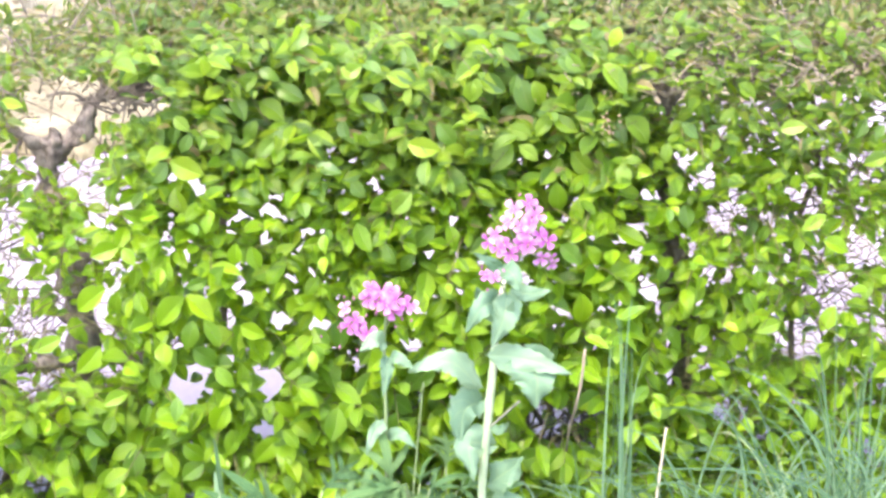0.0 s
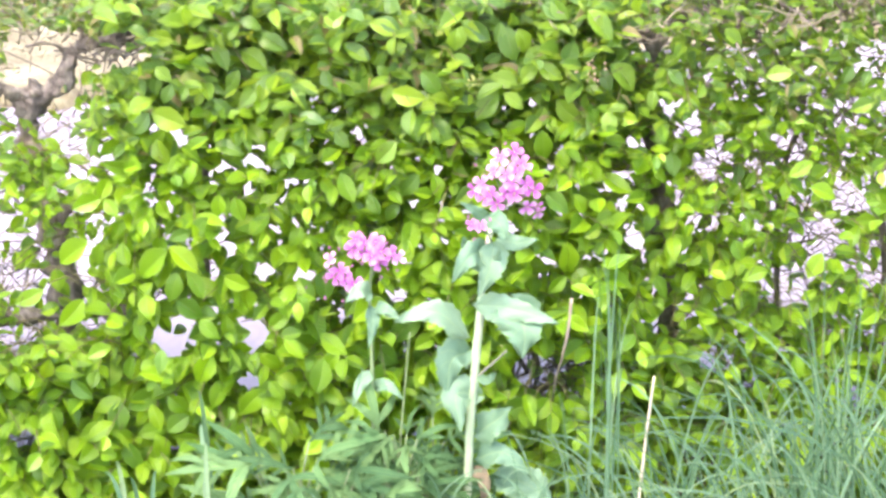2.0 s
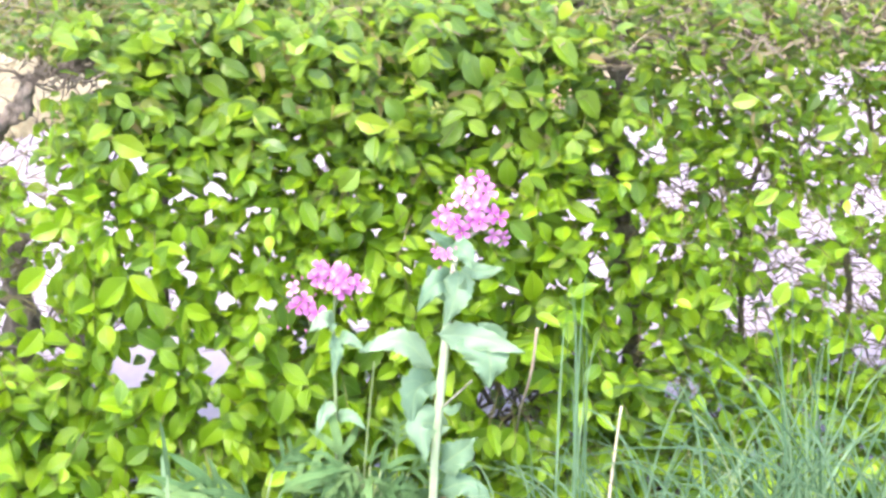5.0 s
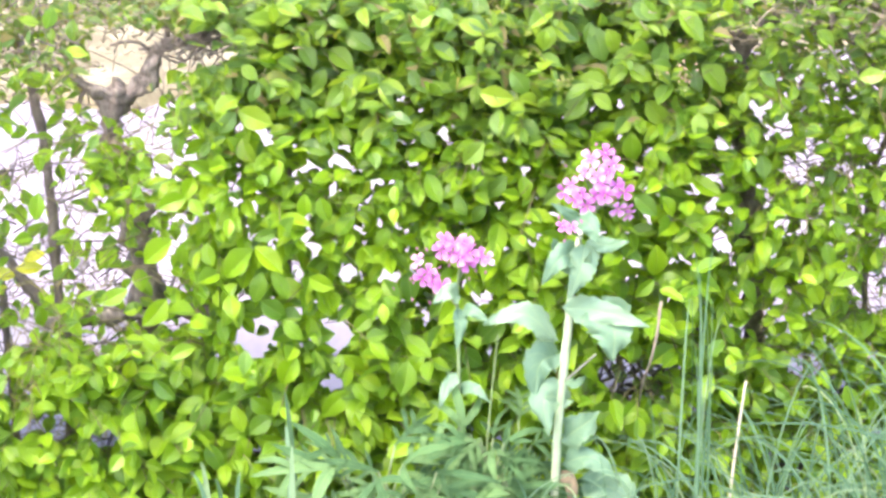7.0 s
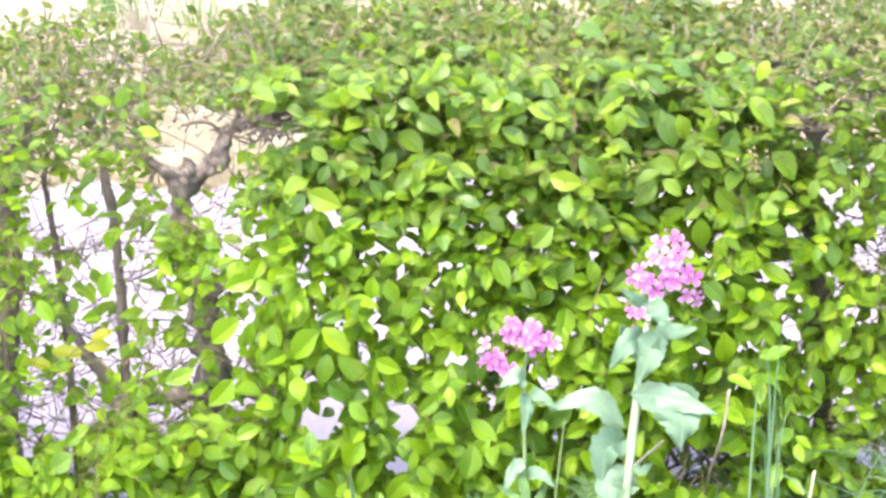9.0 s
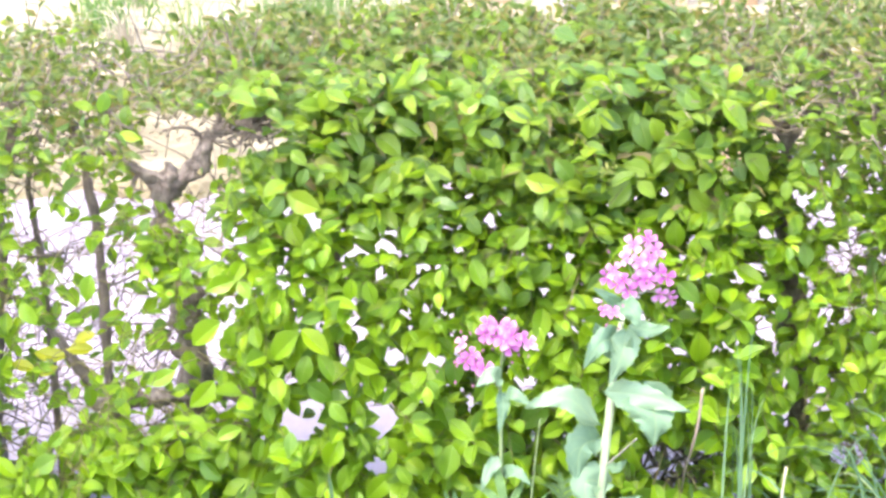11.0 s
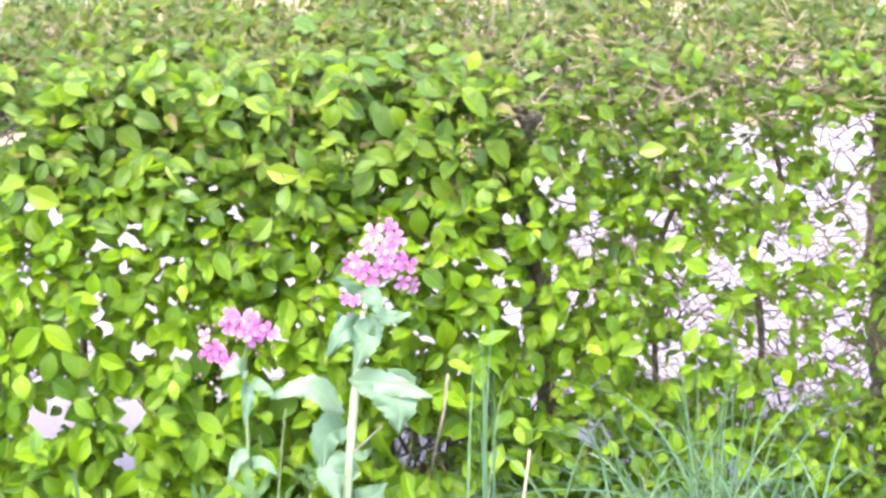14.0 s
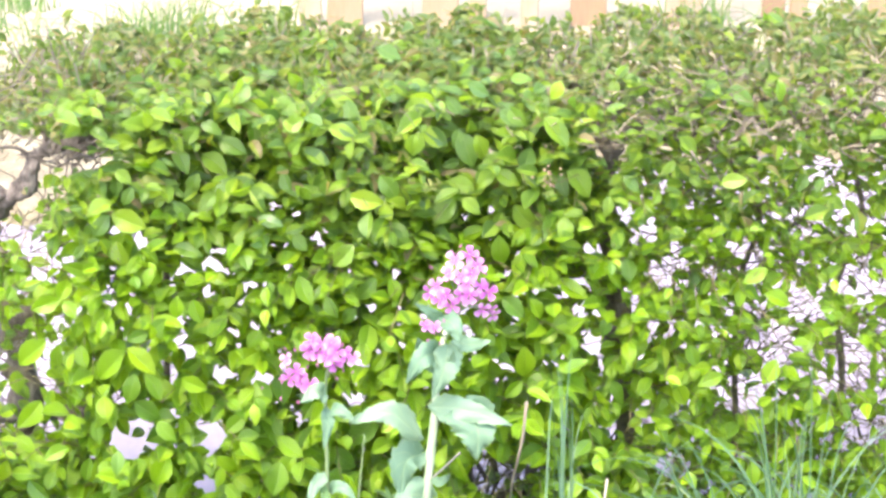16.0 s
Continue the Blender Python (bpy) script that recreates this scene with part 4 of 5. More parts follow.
# dead stems and roots in the dark foot of the hedge
for _ in range(90):
    p0 = Vector((rng.uniform(0.07, 0.24), rng.uniform(0.2, 0.4), rng.uniform(0.0, 0.22)))
    way = Vector((rng.gauss(0, 0.5), rng.gauss(0, 0.3), rng.gauss(0.6, 0.5))).normalized()
    h = rng.uniform(0.05, 0.14)
    pieces.append(tube_data(smooth_line([p0, p0 + way * h * 0.5 + Vector((rng.gauss(0, 0.008), 0, 0)), p0 + way * h], 2), (rng.uniform(0.0015, 0.0045), 0.0012), 5, 0.3))
v, f, u = joined(pieces)
hedge_mesh("new_growth", mesh_from("new_growth", *joined(young)[:2], mat_shoot), "thin olive-brown young shoots", "stuff")
hedge_mesh("brushwood", mesh_from("twigs", v, f, mat_twig), "thin grey-brown twigs", "stuff")
for k in range(1500):
    x = rng.choice((rng.uniform(0.22, 1.2), rng.uniform(0.22, 0.75), rng.uniform(-1.2, 0.3), rng.uniform(-0.85, -0.42)))
    y = rng.uniform(0.06, 0.5)
    z = float(top_height(np.array(x), np.array(y))) - rng.uniform(-0.006, 0.045)
    a, h = rng.uniform(0, 6.28), rng.uniform(0.012, 0.04 if x > 0.22 else 0.022)
    way = Vector((math.cos(a), math.sin(a), rng.gauss(0.2, 0.35)))
    p0 = Vector((x, y, z))
    tips.append(tube_data(smooth_line([p0, p0 + way * h * 0.5 + Vector((rng.gauss(0, 0.0025), 0, rng.gauss(0, 0.003))), p0 + way * h], 2), (rng.uniform(0.0006, 0.0014), 0.0005), 4, 0.15))
v, f, u = joined(tips)
hedge_mesh("stubble", mesh_from("cut_shoots", v, f, mat_tip), "pale brown clipped shoots", "stuff")

# ---- the pink-flowered plants before the hedge ----
def broad_leaf(points, width, face, seed, teeth=8, mat=mat_glaucous):
    """A large, coarsely toothed and wavy leaf with a narrow foot, along three points."""
    rng = random.Random(seed)
    line = smooth_line(points, 20)
    n, cols = len(line), 9
    verts, faces, uvs = [], [], []
    shift, bites, lobes = rng.uniform(0, 1), [rng.uniform(0.08, 0.32 if width > 0.027 else 0.18) for _ in range(2 * teeth + 4)], [rng.uniform(0.8, 1.2) for _ in range(2)]
    for i, q in enumerate(line):
        u = i / (n - 1)
        way = (line[min(i + 1, n - 1)] - line[max(i - 1, 0)]).normalized()
        side_way = way.cross(Vector(face)).normalized()
        up = side_way.cross(way)
        shape = min(1.0, max(0.0, (u - 0.04) / 0.20)) ** 0.7 * (1 - max(0.0, (u - 0.22) / 0.78) ** 1.7)
        w = width * 0.5 * (0.04 + 0.98 * shape)
        for c in range(cols):
            s = 2 * c / (cols - 1) - 1
            saw = (u * teeth + shift + (0.5 if s > 0 else 0)) % 1.0
            bite = bites[int(u * teeth + shift + (0.5 if s > 0 else 0)) + (teeth if s > 0 else 0)]
            edge = lobes[s > 0] * (1 + (bite * (0.5 - saw) if abs(s) > 0.99 else 0.0))
            wave = width * (0.13 * s * s * math.sin(13 * u + 2.5 * s + seed) + 0.04 * math.sin(7 * u + seed * 2 + s))
            back = -0.16 * width * abs(s) ** 1.5 * (1 - u) ** 2
            verts.append(q + side_way * s * w * edge + up * (wave + 0.10 * width * abs(s) - 0.16 * width * s * s * u) + way * back)
            uvs.append((s, u))
    for i in range(n - 1):
        for c in range(cols - 1):
            a = i * cols + c
            faces.append((a, a + 1, a + cols + 1, a + cols))
    return mesh_from("leaf", verts, faces, mat, uvs, columns=9)


def petal_flower(seed):
    """Four rounded petals, spread crosswise."""
    rng = random.Random(seed)
    pieces = []
    for k in range(4):
        a = math.pi / 2 * k + rng.uniform(-0.15, 0.15)
        out, size = Vector((math.cos(a), math.sin(a), 0)), rng.uniform(0.0112, 0.0132)
        cup = rng.uniform(-0.1, 0.35)
        line = [out * size * t + Vector((0, 0, size * (0.25 * t - cup * t * t))) for t in (0.08, 0.3, 0.55, 0.8, 0.95, 1.0)]
        shape = dict(zip(range(6), (0.22, 0.40, 0.68, 0.80, 0.62, 0.25)))
        pieces.append(ribbon(line, lambda u, s=size: s * shape[round(u * 5)], (0, 0, 1), 0.06))
    v, f, u = joined(pieces)
    return mesh_from("flower", v, f, mat_petal, u)


FLOWERS = [petal_flower(s) for s in range(5)]
bm = bmesh.new()
bmesh.ops.create_icosphere(bm, subdivisions=1, radius=0.0011)
EYE_MESH = bpy.data.meshes.new("flower_eye")
bm.to_mesh(EYE_MESH)
bmesh.ops.scale(bm, vec=(1.3, 1.3, 2.6), verts=bm.verts)
BUD_MESH = bpy.data.meshes.new("bud")
bm.to_mesh(BUD_MESH)
bm.free()
EYE_MESH.materials.append(mat_eye)
BUD_MESH.materials.append(mat_bud)


def flower_head(plant, middle, spots, depth, foot, seed, size=1.0):
    """Flowers on thin stalks round the top of a stem."""
    rng = random.Random(seed)
    middle, places = Vector(middle), []
    for x, z in spots:
        d = Vector((x - middle.x, 0, z - middle.z))
        places.append(Vector((x, middle.y - depth * max(0.1, 1 - (d.length / 0.05) ** 2) + rng.uniform(-0.006, 0.006), z)))
    stalks = [tube_data(smooth_line([foot + Vector((0, 0, -0.01 * (k % 3))), (foot + q) / 2 + Vector((0, 0.004, -0.004)), q], 3), (0.0011, 0.0007), 5) for k, q in enumerate(places)]
    head = part("flower_head", mesh_from("flower_head", *joined(stalks)[:2], mat_thin_stem), plant, "dense cluster of pink four-petalled flowers")
    head.matrix_parent_inverse = Matrix.Translation(-plant.location)
    for q in places:
        way = (q - middle + Vector((rng.gauss(0, 0.012), -0.045 + rng.gauss(0, 0.012), 0.018 + rng.gauss(0, 0.012)))).normalized()
        turn = way.to_track_quat("Z", "Y").to_matrix().to_4x4() @ pose(0, 0, 0, 0, 0, rng.uniform(0, 360))
        ob = part("flower", rng.choice(FLOWERS), head)
        ob.matrix_basis = Matrix.Translation(q) @ turn @ Matrix.Scale(size * rng.uniform(0.78, 0.98), 4)
        eye = part("flower_eye", EYE_MESH, head)
        eye.matrix_basis = Matrix.Translation(q + way * 0.0016)
    for k in range(14 if size == 1.0 else 4):
        q = middle + Vector((rng.gauss(0, 0.02), -depth * 0.4 + rng.gauss(0, 0.006), rng.gauss(0, 0.018)))
        ob = part("bud", BUD_MESH, head)
        ob.matrix_basis = Matrix.Translation(q) @ pose(0, 0, 0, rng.uniform(-40, 40), rng.uniform(-40, 40), 0)
    return head


def on_plant(plant, name, me, label=""):
    ob = part(name, me, plant, label)
    ob.matrix_parent_inverse = Matrix.Translation(-plant.location)
    return ob


tall = thing("flowering_plant", (0.018, -0.165, 0), "tall pale-stemmed plant with toothed grey-green leaves and pink flowers", "flower", "pink-flowered plants")
on_plant(tall, "stem", tube("stem", [(0.018, -0.165, -0.01), (0.030, -0.165, 0.144), (0.035, -0.16, 0.266), (0.042, -0.15, 0.352), (0.047, -0.14, 0.407),
                                     (0.051, -0.135, 0.462), (0.060, -0.12, 0.505), (0.072, -0.09, 0.535)], (0.0060, 0.0057, 0.0053, 0.0058, 0.0050, 0.0036, 0.0028, 0.0022), mat_stem, 10, 0.12), "thick pale green ribbed stem")
TALL_LEAVES = [
    ([(0.030, -0.148, 0.372), (-0.008, -0.165, 0.413), (-0.055, -0.175, 0.404)], 0.031, (0.2, -0.8, 0.7)),
    ([(0.040, -0.151, 0.416), (0.085, -0.174, 0.421), (0.140, -0.184, 0.406)], 0.031, (-0.1, -1, 0.5)),
    ([(0.086, -0.157, 0.423), (0.098, -0.180, 0.398), (0.098, -0.190, 0.364)], 0.066, (0.15, -1, 0.2)),
    ([(0.030, -0.145, 0.352), (0.012, -0.158, 0.344), (0.006, -0.168, 0.298)], 0.044, (0.0, -1, 0.3)),
    ([(0.043, -0.151, 0.298), (0.018, -0.170, 0.305), (0.024, -0.180, 0.262)], 0.040, (-0.2, -1, 0.3)),
    ([(0.044, -0.157, 0.323), (0.056, -0.182, 0.333), (0.066, -0.192, 0.347)], 0.013, (0, -1, 0.4)),
    ([(0.043, -0.145, 0.242), (0.064, -0.158, 0.265), (0.084, -0.168, 0.288)], 0.037, (0.1, -0.75, 0.7)),
    ([(0.043, -0.151, 0.211), (0.075, -0.170, 0.230), (0.110, -0.180, 0.202)], 0.034, (0.1, -0.7, 0.75)),
    ([(0.056, -0.157, 0.483), (0.035, -0.182, 0.491), (0.013, -0.192, 0.461)], 0.037, (0.1, -0.85, 0.55)),
    ([(0.062, -0.160, 0.496), (0.058, -0.178, 0.474), (0.044, -0.185, 0.440)], 0.034, (0.1, -0.9, 0.5)),
    ([(0.047, -0.145, 0.460), (0.035, -0.158, 0.486), (0.025, -0.168, 0.510)], 0.022, (0.1, -1, 0.2)),
    ([(0.051, -0.151, 0.458), (0.063, -0.170, 0.475), (0.069, -0.180, 0.499)], 0.020, (0.2, -1, 0.3)),
    ([(0.055, -0.157, 0.532), (0.069, -0.182, 0.530), (0.076, -0.192, 0.514)], 0.027, (0.1, -1, 0.3)),
    ([(0.066, -0.145, 0.497), (0.090, -0.158, 0.498), (0.114, -0.168, 0.506)], 0.019, (0.1, -0.9, 0.45)),
    ([(0.059, -0.151, 0.523), (0.042, -0.170, 0.542), (0.023, -0.180, 0.557)], 0.016, (0, -0.9, 0.5)),
    ([(0.070, -0.145, 0.182), (0.106, -0.165, 0.182), (0.142, -0.185, 0.160)], 0.056, (0.0, -0.6, 0.8)),
    ([(0.022, -0.155, 0.10), (-0.02, -0.18, 0.13), (-0.06, -0.21, 0.09)], 0.055, (0.1, -0.7, 0.8)),
]
for k, (pts, width, face) in enumerate(TALL_LEAVES):
    on_plant(tall, "leaf", broad_leaf(pts, width, face, k))
on_plant(tall, "leaf", broad_leaf([(0.040, -0.16, 0.205), (0.052, -0.185, 0.195), (0.049, -0.19, 0.165)], 0.017, (0.2, -1, 0.2), 77, 5, mat_withered), "withered brown leaf hanging at the stem")
on_plant(tall, "leaf_stalk", tube("leaf_stalk", [(0.042, -0.155, 0.322), (0.059, -0.165, 0.343), (0.078, -0.178, 0.368)], (0.0018, 0.0013), mat_petiole, 6))
TALL_FLOWERS = [(0.069, 0.584), (0.087, 0.587), (0.097, 0.574), (0.062, 0.569), (0.077, 0.566), (0.090, 0.570), (0.048, 0.551), (0.040, 0.539), (0.059, 0.542),
                (0.087, 0.545), (0.101, 0.552), (0.109, 0.544), (0.084, 0.556), (0.066, 0.529), (0.052, 0.534), (0.078, 0.540), (0.103, 0.521), (0.113, 0.515), (0.117, 0.508)]
flower_head(tall, (0.077, -0.08, 0.55), TALL_FLOWERS, 0.03, Vector((0.074, -0.09, 0.535)), 1)
flower_head(tall, (0.040, -0.18, 0.530), [(0.036, 0.531), (0.047, 0.529)], 0.01, Vector((0.060, -0.135, 0.500)), 2, 0.72)

small = thing("flowering_plant", (-0.087, -0.13, 0), "slender plant with two small pink flower clusters", "flower", "pink-flowered plants")
on_plant(small, "stem", tube("stem", [(-0.090, -0.135, -0.01), (-0.087, -0.13, 0.111), (-0.085, -0.12, 0.246), (-0.086, -0.11, 0.333), (-0.088, -0.1, 0.405), (-0.084, -0.1, 0.455)], (0.0032, 0.0016), mat_thin_stem, 7))
on_plant(small, "side_stem", tube("side_stem", [(-0.088, -0.1, 0.400), (-0.106, -0.1, 0.416), (-0.117, -0.1, 0.428)], (0.0016, 0.001), mat_thin_stem, 6))
SMALL_LEAVES = [
    ([(-0.086, -0.11, 0.394), (-0.083, -0.13, 0.384), (-0.088, -0.14, 0.355)], 0.023, (0, -1, 0.3)),
    ([(-0.084, -0.11, 0.391), (-0.068, -0.13, 0.401), (-0.048, -0.14, 0.391)], 0.020, (0, -0.8, 0.6)),
    ([(-0.088, -0.11, 0.310), (-0.100, -0.13, 0.301), (-0.109, -0.14, 0.276)], 0.020, (0, -1, 0.3)),
    ([(-0.085, -0.11, 0.287), (-0.067, -0.13, 0.300), (-0.047, -0.14, 0.286)], 0.017, (0, -0.8, 0.6)),
    ([(-0.087, -0.11, 0.413), (-0.098, -0.13, 0.424), (-0.116, -0.14, 0.415)], 0.022, (0, -0.8, 0.6)),
]
for k, (pts, width, face) in enumerate(SMALL_LEAVES):
    on_plant(small, "leaf", broad_leaf(pts, width, face, 30 + k))
SMALL_FLOWERS = [(-0.103, 0.486), (-0.090, 0.481), (-0.079, 0.484), (-0.107, 0.472), (-0.094, 0.469), (-0.083, 0.468), (-0.072, 0.474), (-0.076, 0.457), (-0.061, 0.469), (-0.053, 0.463)]
flower_head(small, (-0.080, -0.10, 0.468), SMALL_FLOWERS, 0.02, Vector((-0.084, -0.1, 0.452)), 3)
flower_head(small, (-0.120, -0.10, 0.440), [(-0.134, 0.459), (-0.129, 0.438), (-0.116, 0.435), (-0.122, 0.446), (-0.106, 0.428)], 0.012, Vector((-0.117, -0.1, 0.425)), 4)

# ---- weeds and grass at the hedge's foot ----
def finger_leaf(foot, out, up, size, fingers, seed):
    """A soft leaf cut into a long middle lobe and uneven side lobes along its rib."""
    rng = random.Random(seed)
    tip = foot + out * size + up * size * rng.uniform(-0.35, 0.15)
    rib = smooth_line([foot, (foot + tip) / 2 + up * size * rng.uniform(0.02, 0.16), tip], 5)
    w = size * rng.uniform(0.10, 0.17)
    pieces = [ribbon(rib, lambda u: w * math.sin(math.pi * min(1, 0.06 + 0.94 * u)) ** 0.8 + 0.0004, tuple(up), 0.12)]
    for k in range(fingers):
        start = rib[1 + (k // 2) * 2 % (len(rib) - 4)]
        a = (1 if k % 2 else -1) * rng.uniform(0.5, 1.15)
        way = (Matrix.Rotation(a, 3, up) @ out).normalized()
        h = size * rng.uniform(0.32, 0.68) * (1 - 0.12 * (k // 2))
        line = smooth_line([start, start + way * h * 0.5 + up * h * rng.uniform(0.0, 0.14), start + way * h - up * h * rng.uniform(-0.1, 0.5)], 4)
        v = h * rng.uniform(0.12, 0.23)
        pieces.append(ribbon(line, lambda u, v=v: v * math.sin(math.pi * min(1, 0.10 + 0.90 * u)) ** 0.8 + 0.0004, tuple(up), 0.14))
    return joined(pieces)


def weed(at, height, leaves, size, seed):
    rng = random.Random(seed)
    ob = thing("leafy_weed", at, "soft green weed with deeply cut lance-shaped leaves", "weed", "weeds at the hedge foot")
    for k in range(leaves):
        a, rise = rng.uniform(0, 6.28), rng.uniform(0.45, 1.0)
        out = Vector((math.cos(a), math.sin(a) * 0.8 - 0.3, 0.25)).normalized()
        foot = Vector((out.x * 0.04, out.y * 0.04, height * rise))
        stalk = tube_data(smooth_line([Vector((0, 0, -0.01)), Vector((out.x * 0.01, out.y * 0.01, height * rise * 0.6)), foot], 3), (0.0016, 0.0011), 5)
        up = (Vector((0, -0.6, 0.9)) + Vector((rng.gauss(0, 0.4), rng.gauss(0, 0.35), 0))).normalized()
        out = (out - up * out.dot(up)).normalized()
        v, f, u = finger_leaf(foot, out, up, size * rng.uniform(0.7, 1.5), rng.choice((2, 4, 5, 6)), seed * 50 + k)
        leaf = part("leaf", mesh_from("leaf", v, f, mat_weed, u), ob)
        part("leaf_stalk", mesh_from("leaf_stalk", *stalk[:2], mat_thin_stem), leaf)
    return ob


for k, (x, y, h, n, s) in enumerate([(-0.185, -0.20, 0.245, 20, 0.075), (-0.10, -0.22, 0.215, 20, 0.07), (-0.035, -0.15, 0.26, 24, 0.06), (-0.065, -0.18, 0.255, 18, 0.06), (-0.01, -0.10, 0.235, 14, 0.055), (-0.14, -0.21, 0.25, 16, 0.07), (-0.25, -0.22, 0.17, 9, 0.065),
                                     (0.10, -0.14, 0.16, 8, 0.05), (-0.15, -0.26, 0.17, 10, 0.065), (0.0, -0.26, 0.18, 10, 0.06), (-0.06, -0.17, 0.25, 10, 0.06)]):
    weed((x, y, 0.0), h, n, s, k + 1)


def grass_blade(foot, way, height, reach, fall, width, face):
    """A blade that rises, leans over along way and droops."""
    line = []
    for i in range(13):
        t = i / 12
        line.append(foot + way * reach * t ** 1.7 + Vector((0, 0, height * (1 - (1 - t) ** 1.8) - fall * t ** 4)))
    return ribbon(line, lambda u: width * (0.7 + 0.5 * u if u < 0.35 else 0.875 * (1.0 - ((u - 0.35) / 0.65) ** 1.6)) + 0.0004, face, 0.22)


def grass_clump(at, blades, spread, heights, reach, widths, seed, label):
    rng = random.Random(seed)
    ob = thing("grass_clump", at, label, "grass", "long grass before the hedge")
    for _ in range(blades):
        foot = Vector((rng.gauss(0, spread), rng.gauss(0, 0.025), -0.01))
        a = rng.gauss(0, 0.55) + rng.choice((0.0, math.pi, math.pi))
        way = Vector((math.cos(a), math.sin(a) * 0.7 - 0.1, 0))
        far = reach * (0.3 + abs(rng.gauss(0, 0.9)))
        v, f, u = grass_blade(foot, way, rng.uniform(*heights), far, rng.choice((0.0, 0.1, rng.uniform(0, 0.9))) * far, rng.uniform(*widths), (rng.gauss(0, 0.5), -1, 0.35))
        part("blade", mesh_from("blade", v, f, mat_grass, u), ob)
    return ob


GREEN = "clump of long arching blue-green grass"
THIN, FINE, BROAD = (0.0012, 0.0030), (0.0015, 0.0040), (0.008, 0.011)
grass_clump((0.42, -0.19, 0), 62, 0.08, (0.25, 0.44), 0.14, FINE, 1, "dense " + GREEN)
grass_clump((0.56, -0.20, 0), 52, 0.08, (0.25, 0.46), 0.14, FINE, 2, GREEN)
grass_clump((0.28, -0.20, 0), 30, 0.06, (0.20, 0.34), 0.13, FINE, 3, "loose " + GREEN)
grass_clump((0.47, -0.27, 0), 48, 0.12, (0.18, 0.34), 0.12, FINE, 9, GREEN)
grass_clump((0.205, -0.20, 0), 11, 0.013, (0.36, 0.54), 0.018, THIN, 4, "narrow upright tuft of tall grass")
grass_clump((0.470, -0.20, 0), 11, 0.014, (0.38, 0.56), 0.02, THIN, 5, "narrow upright tuft of tall grass")
grass_clump((0.13, -0.18, 0), 18, 0.03, (0.18, 0.30), 0.05, FINE, 10, "thin green grass beside the flowering plant")
grass_clump((0.38, -0.11, 0), 60, 0.10, (0.15, 0.29), 0.10, FINE, 11, "short dense " + GREEN)
grass_clump((0.60, -0.12, 0), 60, 0.10, (0.16, 0.31), 0.10, FINE, 12, "short dense " + GREEN)
grass_clump((-0.28, -0.21, 0), 3, 0.004, (0.29, 0.32), 0.008, BROAD, 6, "few broad upright grass blades")
grass_clump((-0.36, -0.21, 0), 4, 0.012, (0.22, 0.27), 0.025, BROAD, 7, "few broad upright grass blades")
grass_clump((-0.08, -0.24, 0), 45, 0.09, (0.14, 0.26), 0.06, FINE, 8, "fine green grass among the weeds")

straw = tagged(new("dry_stalk", tube("dry_stalk", [(0.226, -0.2, -0.01), (0.232, -0.2, 0.102), (0.238, -0.2, 0.163), (0.246, -0.2, 0.271), (0.253, -0.2, 0.345)], (0.0030, 0.0012), mat_straw, 7, 0.1)),
               "bleached dry stalk standing in the grass", "stalk", "dry stalks")
straw = tagged(new("dry_stalk", tube("dry_stalk", [(0.140, 0.10, -0.01), (0.143, 0.07, 0.17), (0.145, 0.02, 0.24), (0.150, -0.05, 0.303), (0.156, -0.06, 0.343), (0.160, -0.06, 0.387)], (0.0010, 0.0019), mat_dead, 7, 0.4)),
               "broken pale dry stalk beside the flowering plant", "stalk", "dry stalks")
thin = tagged(new("grass_stalk", tube("grass_stalk", [(-0.055, -0.15, -0.01), (-0.052, -0.15, 0.2), (-0.045, -0.14, 0.30), (-0.038, -0.14, 0.375)], (0.0012, 0.0009), mat_thin_stem, 6)),
              "single thin green flower stalk of grass", "stalk")

# low sward over the bed
pieces = []
rng = random.Random(77)
for k in range(2600):
    x, y = rng.uniform(-1.3, 1.3), rng.uniform(-0.62, 0.02)
    h, a, lean = rng.uniform(0.04, 0.13), rng.uniform(0, 6.28), abs(rng.gauss(0, 0.45))
    way = Vector((math.cos(a) * lean, math.sin(a) * lean, 1)).normalized()
    foot = Vector((x, y, -0.012))
    w = rng.uniform(0.002, 0.0045)
    line = [foot + way * h * t + Vector((0, 0, -0.3 * lean * h * t * t)) for t in (0, 0.35, 0.7, 1.0)]
    pieces.append(ribbon(line, lambda u, w=w: w * (1 - u * u) + 0.0003, (rng.gauss(0, 0.6), -1, 0.3), 0.2))
v, f, u = joined(pieces)
tagged(new("low_grass", mesh_from("low_grass", v, f, mat_sward, u)), "short green grass over the bed before the hedge", "grass", kind="stuff")

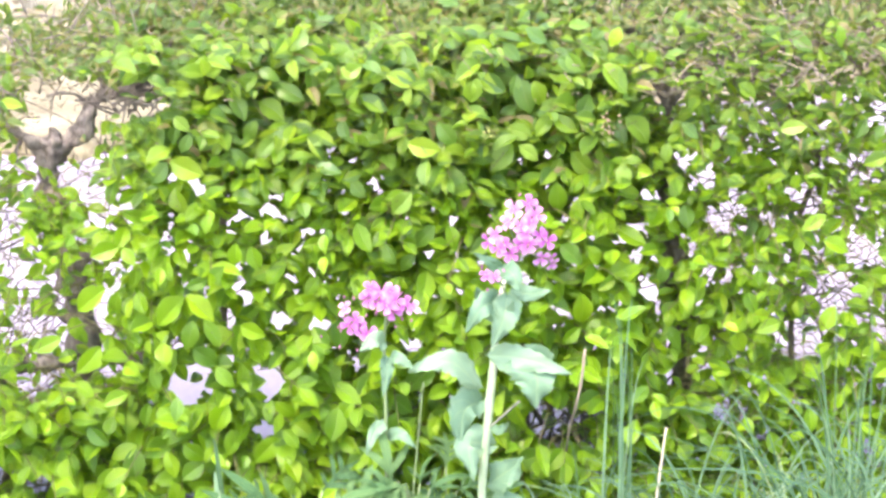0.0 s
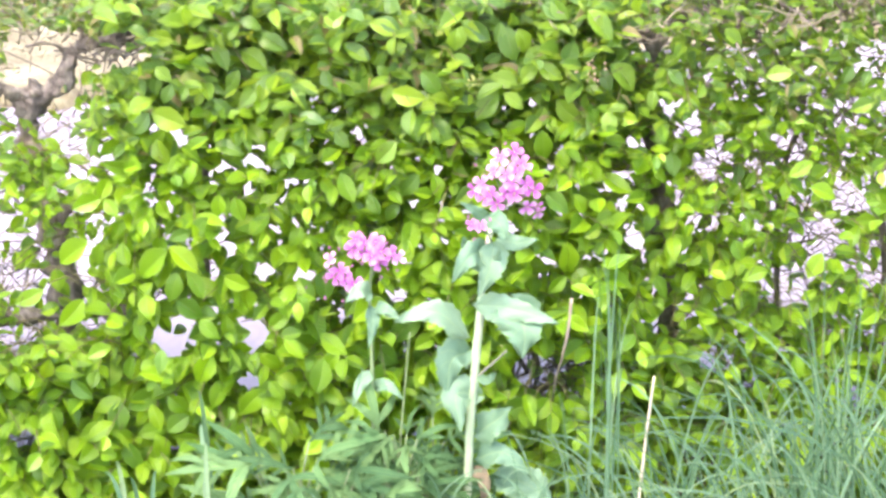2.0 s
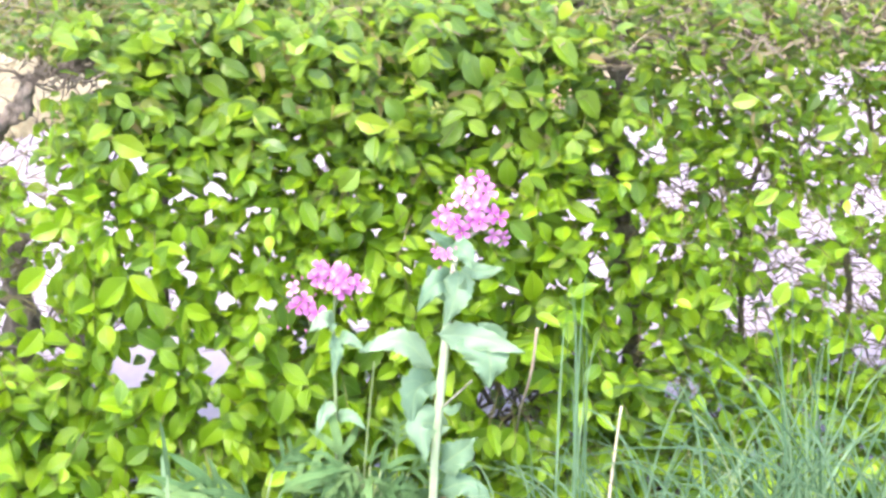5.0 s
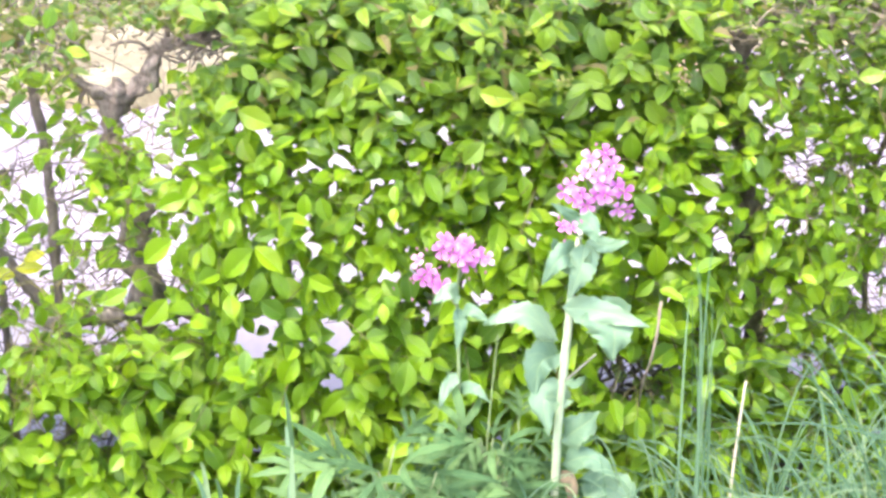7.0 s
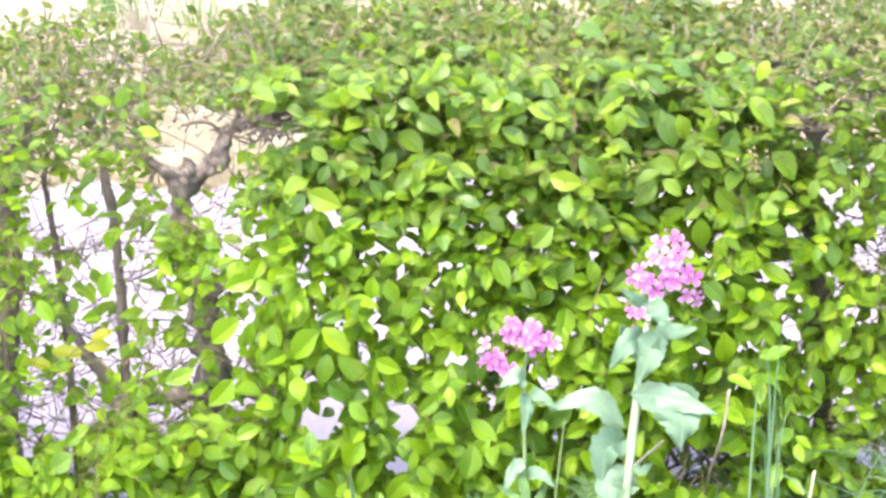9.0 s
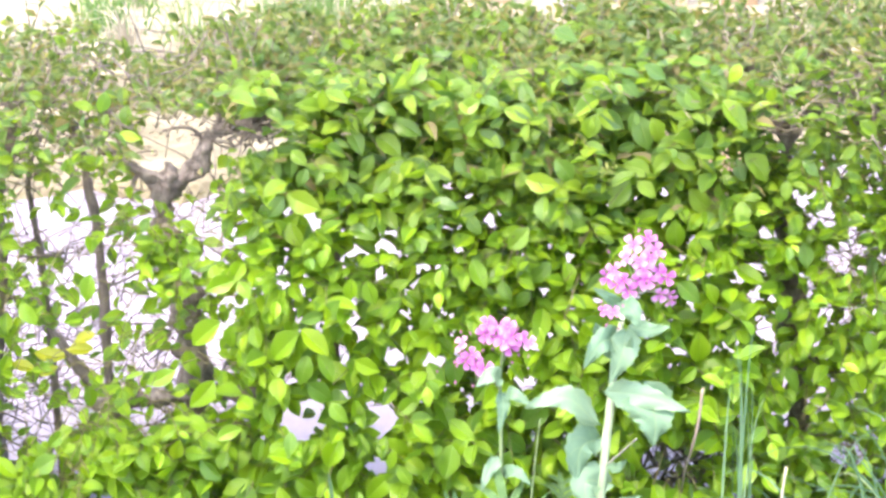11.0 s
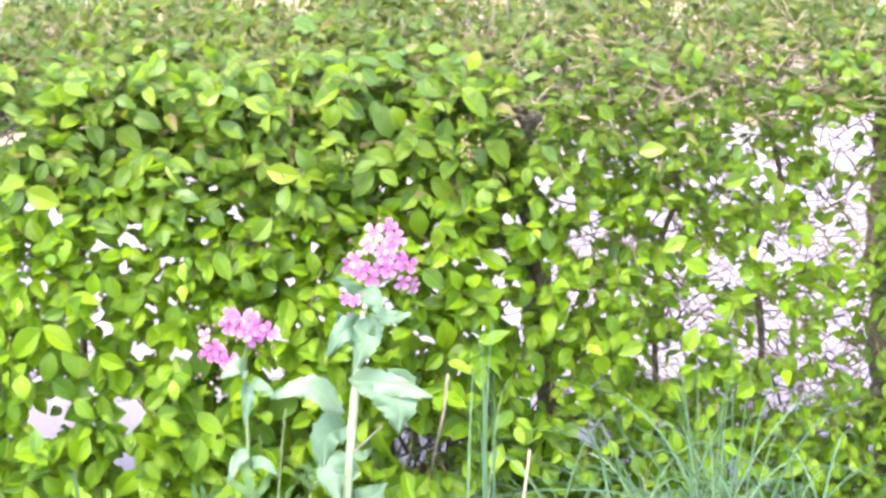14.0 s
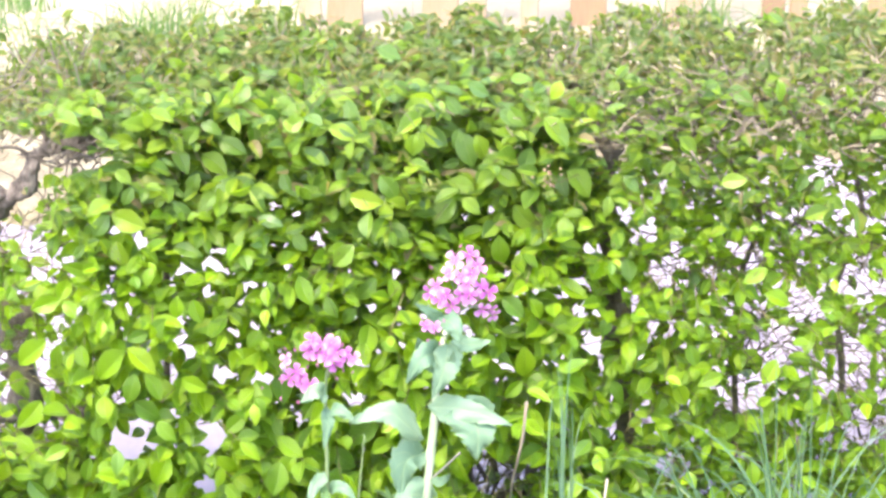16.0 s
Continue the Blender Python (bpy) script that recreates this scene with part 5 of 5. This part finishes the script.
# the foremost hedge leaves, one by one
def fine_leaf(width, fold, curl, seed, mat):
    """A leaf one unit long with a toothed rim and raised fields between its side veins."""
    rng = random.Random(seed)
    verts, uvs, faces, n, cols = [], [], [], 23, 7
    lean = rng.uniform(-0.06, 0.06)
    for i in range(n):
        u = i / (n - 1)
        w = 0.5 * width * float(np.interp(u, LEAF_U, LEAF_W))
        for c in range(cols):
            s = 2 * c / (cols - 1) - 1
            tooth = 1 + (0.10 * (0.5 - (u * 10 + 0.3 * (s > 0)) % 1.0) if abs(s) > 0.99 and 0.08 < u < 0.95 else 0.0)
            quilt = 0.003 * math.sin(2 * math.pi * (u * 6 - 0.9 * abs(s) * width)) * min(1.0, 3 * abs(s)) * math.sin(math.pi * u)
            wavy = 0.02 * s * s * math.sin(9 * u + seed + 2 * s)
            verts.append((s * w * tooth + lean * math.sin(math.pi * u), u - 0.06 * abs(s) * w, abs(s) * w * fold - curl * u * u + 0.25 * s * w * u + quilt + wavy))
            uvs.append((s, u))
    for i in range(n - 1):
        for c in range(cols - 1):
            a = i * cols + c
            faces.append((a, a + 1, a + cols + 1, a + cols))
    return mesh_from("leaf", verts, faces, mat, uvs, columns=7)


LEAF_SHAPES = [fine_leaf(gen.uniform(0.50, 0.64), gen.uniform(0.15, 0.8), gen.uniform(0.0, 0.4), k, mat_leaf if k < 12 else mat_leaf_high) for k in range(24)]


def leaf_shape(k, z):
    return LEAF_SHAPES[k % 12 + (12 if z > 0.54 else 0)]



turns = frames(front[1][single], front[2][single])
for k, i in enumerate(single):
    ob = hedge_mesh("leaf", leaf_shape(k, front[0][i][2]))
    ob.matrix_basis = Matrix.Translation(front[0][i]) @ Matrix(turns[k].tolist()).to_4x4() @ Matrix.Scale(float(front[3][i]), 4)
# the largest leaves of the face
for k, (x, z, fall, size) in enumerate(LARGE.tolist()):
    tip = Vector((math.cos(radians(fall)), -0.15 - 0.15 * math.sin(k * 1.3), -math.sin(radians(fall)))).normalized()
    turn = Matrix(frames(np.array([tip]), np.array([(0.25 * math.sin(k * 2.4), -0.85, 0.45 + 0.25 * math.sin(k * 1.7))]))[0].tolist()).to_4x4()
    ob = hedge_mesh("leaf", leaf_shape(k, z))
    ob.matrix_basis = Matrix.Translation(Vector((x, float(LARGE_Y[k]), z)) - tip * size / 2) @ turn @ Matrix.Scale(0.97 * size, 4)

YELLOWED = [(-0.695, 0.349, 197, 0.042), (-0.655, 0.358, 188, 0.036), (-0.733, 0.332, 205, 0.032), (-0.70, 0.325, 165, 0.028), (-0.648, 0.374, 170, 0.030)]
yellow_shape = fine_leaf(0.55, 0.4, 0.2, 31, mat_leaf_yellow)
for x, z, fall, size in YELLOWED:
    tip = Vector((math.cos(radians(fall)), -0.2, -math.sin(radians(fall)))).normalized()
    turn = Matrix(frames(np.array([tip]), np.array([(0.1, -0.6, 0.8)]))[0].tolist()).to_4x4()
    ob = hedge_mesh("leaf", yellow_shape, "yellowed leaf")
    ob.matrix_basis = Matrix.Translation(Vector((x, 0.11, z)) - tip * size / 2) @ turn @ Matrix.Scale(size, 4)


# small flower buds in two places of the face
def bud_cluster(at, mat, label, seed):
    rng = random.Random(seed)
    bm = bmesh.new()
    for _ in range(22):
        q = Vector((rng.gauss(0, 0.006), rng.gauss(0, 0.004), rng.gauss(0, 0.006)))
        bmesh.ops.create_icosphere(bm, subdivisions=1, radius=rng.uniform(0.0010, 0.0019), matrix=Matrix.Translation(Vector(at) + q))
    me = bpy.data.meshes.new("flower_buds")
    bm.to_mesh(me)
    bm.free()
    me.materials.append(mat)
    hedge_mesh("flower_buds", me, label)


bud_cluster((0.037, 0.035, 0.638), rough_material("green_bud", [(0.3, (0.15, 0.19, 0.04)), (0.7, (0.30, 0.32, 0.08))], 90, 300, 0.6), "tiny yellow-green flower buds", 1)
bud_cluster((0.187, 0.045, 0.649), rough_material("pale_bud", [(0.3, (0.22, 0.14, 0.09)), (0.7, (0.42, 0.29, 0.20))], 90, 300, 0.6), "tiny pale peach flower buds", 2)

# the hedge goes on beyond the stretch before the flowers
for name, left, right in (("foliage", 1.3, 2.4), ("foliage", -2.4, -1.3)):
    outer = [np.concatenate(q) for q in zip(shoots(1900, False, left=left, right=right)[1], shoots(800, True, left=left, right=right)[1])]
    hedge_mesh(name, leaf_mass(name, outer, mat_leaf_mass), kind="stuff")
for x in (-2.2, -1.65, 1.5, 1.95, 2.3):
    hedge_mesh("trunk", tube("trunk", [(x, 0.26, -0.02), (x + 0.03, 0.25, 0.3), (x - 0.01, 0.26, 0.64)], (0.016, 0.008), mat_bark, 10, 0.7))
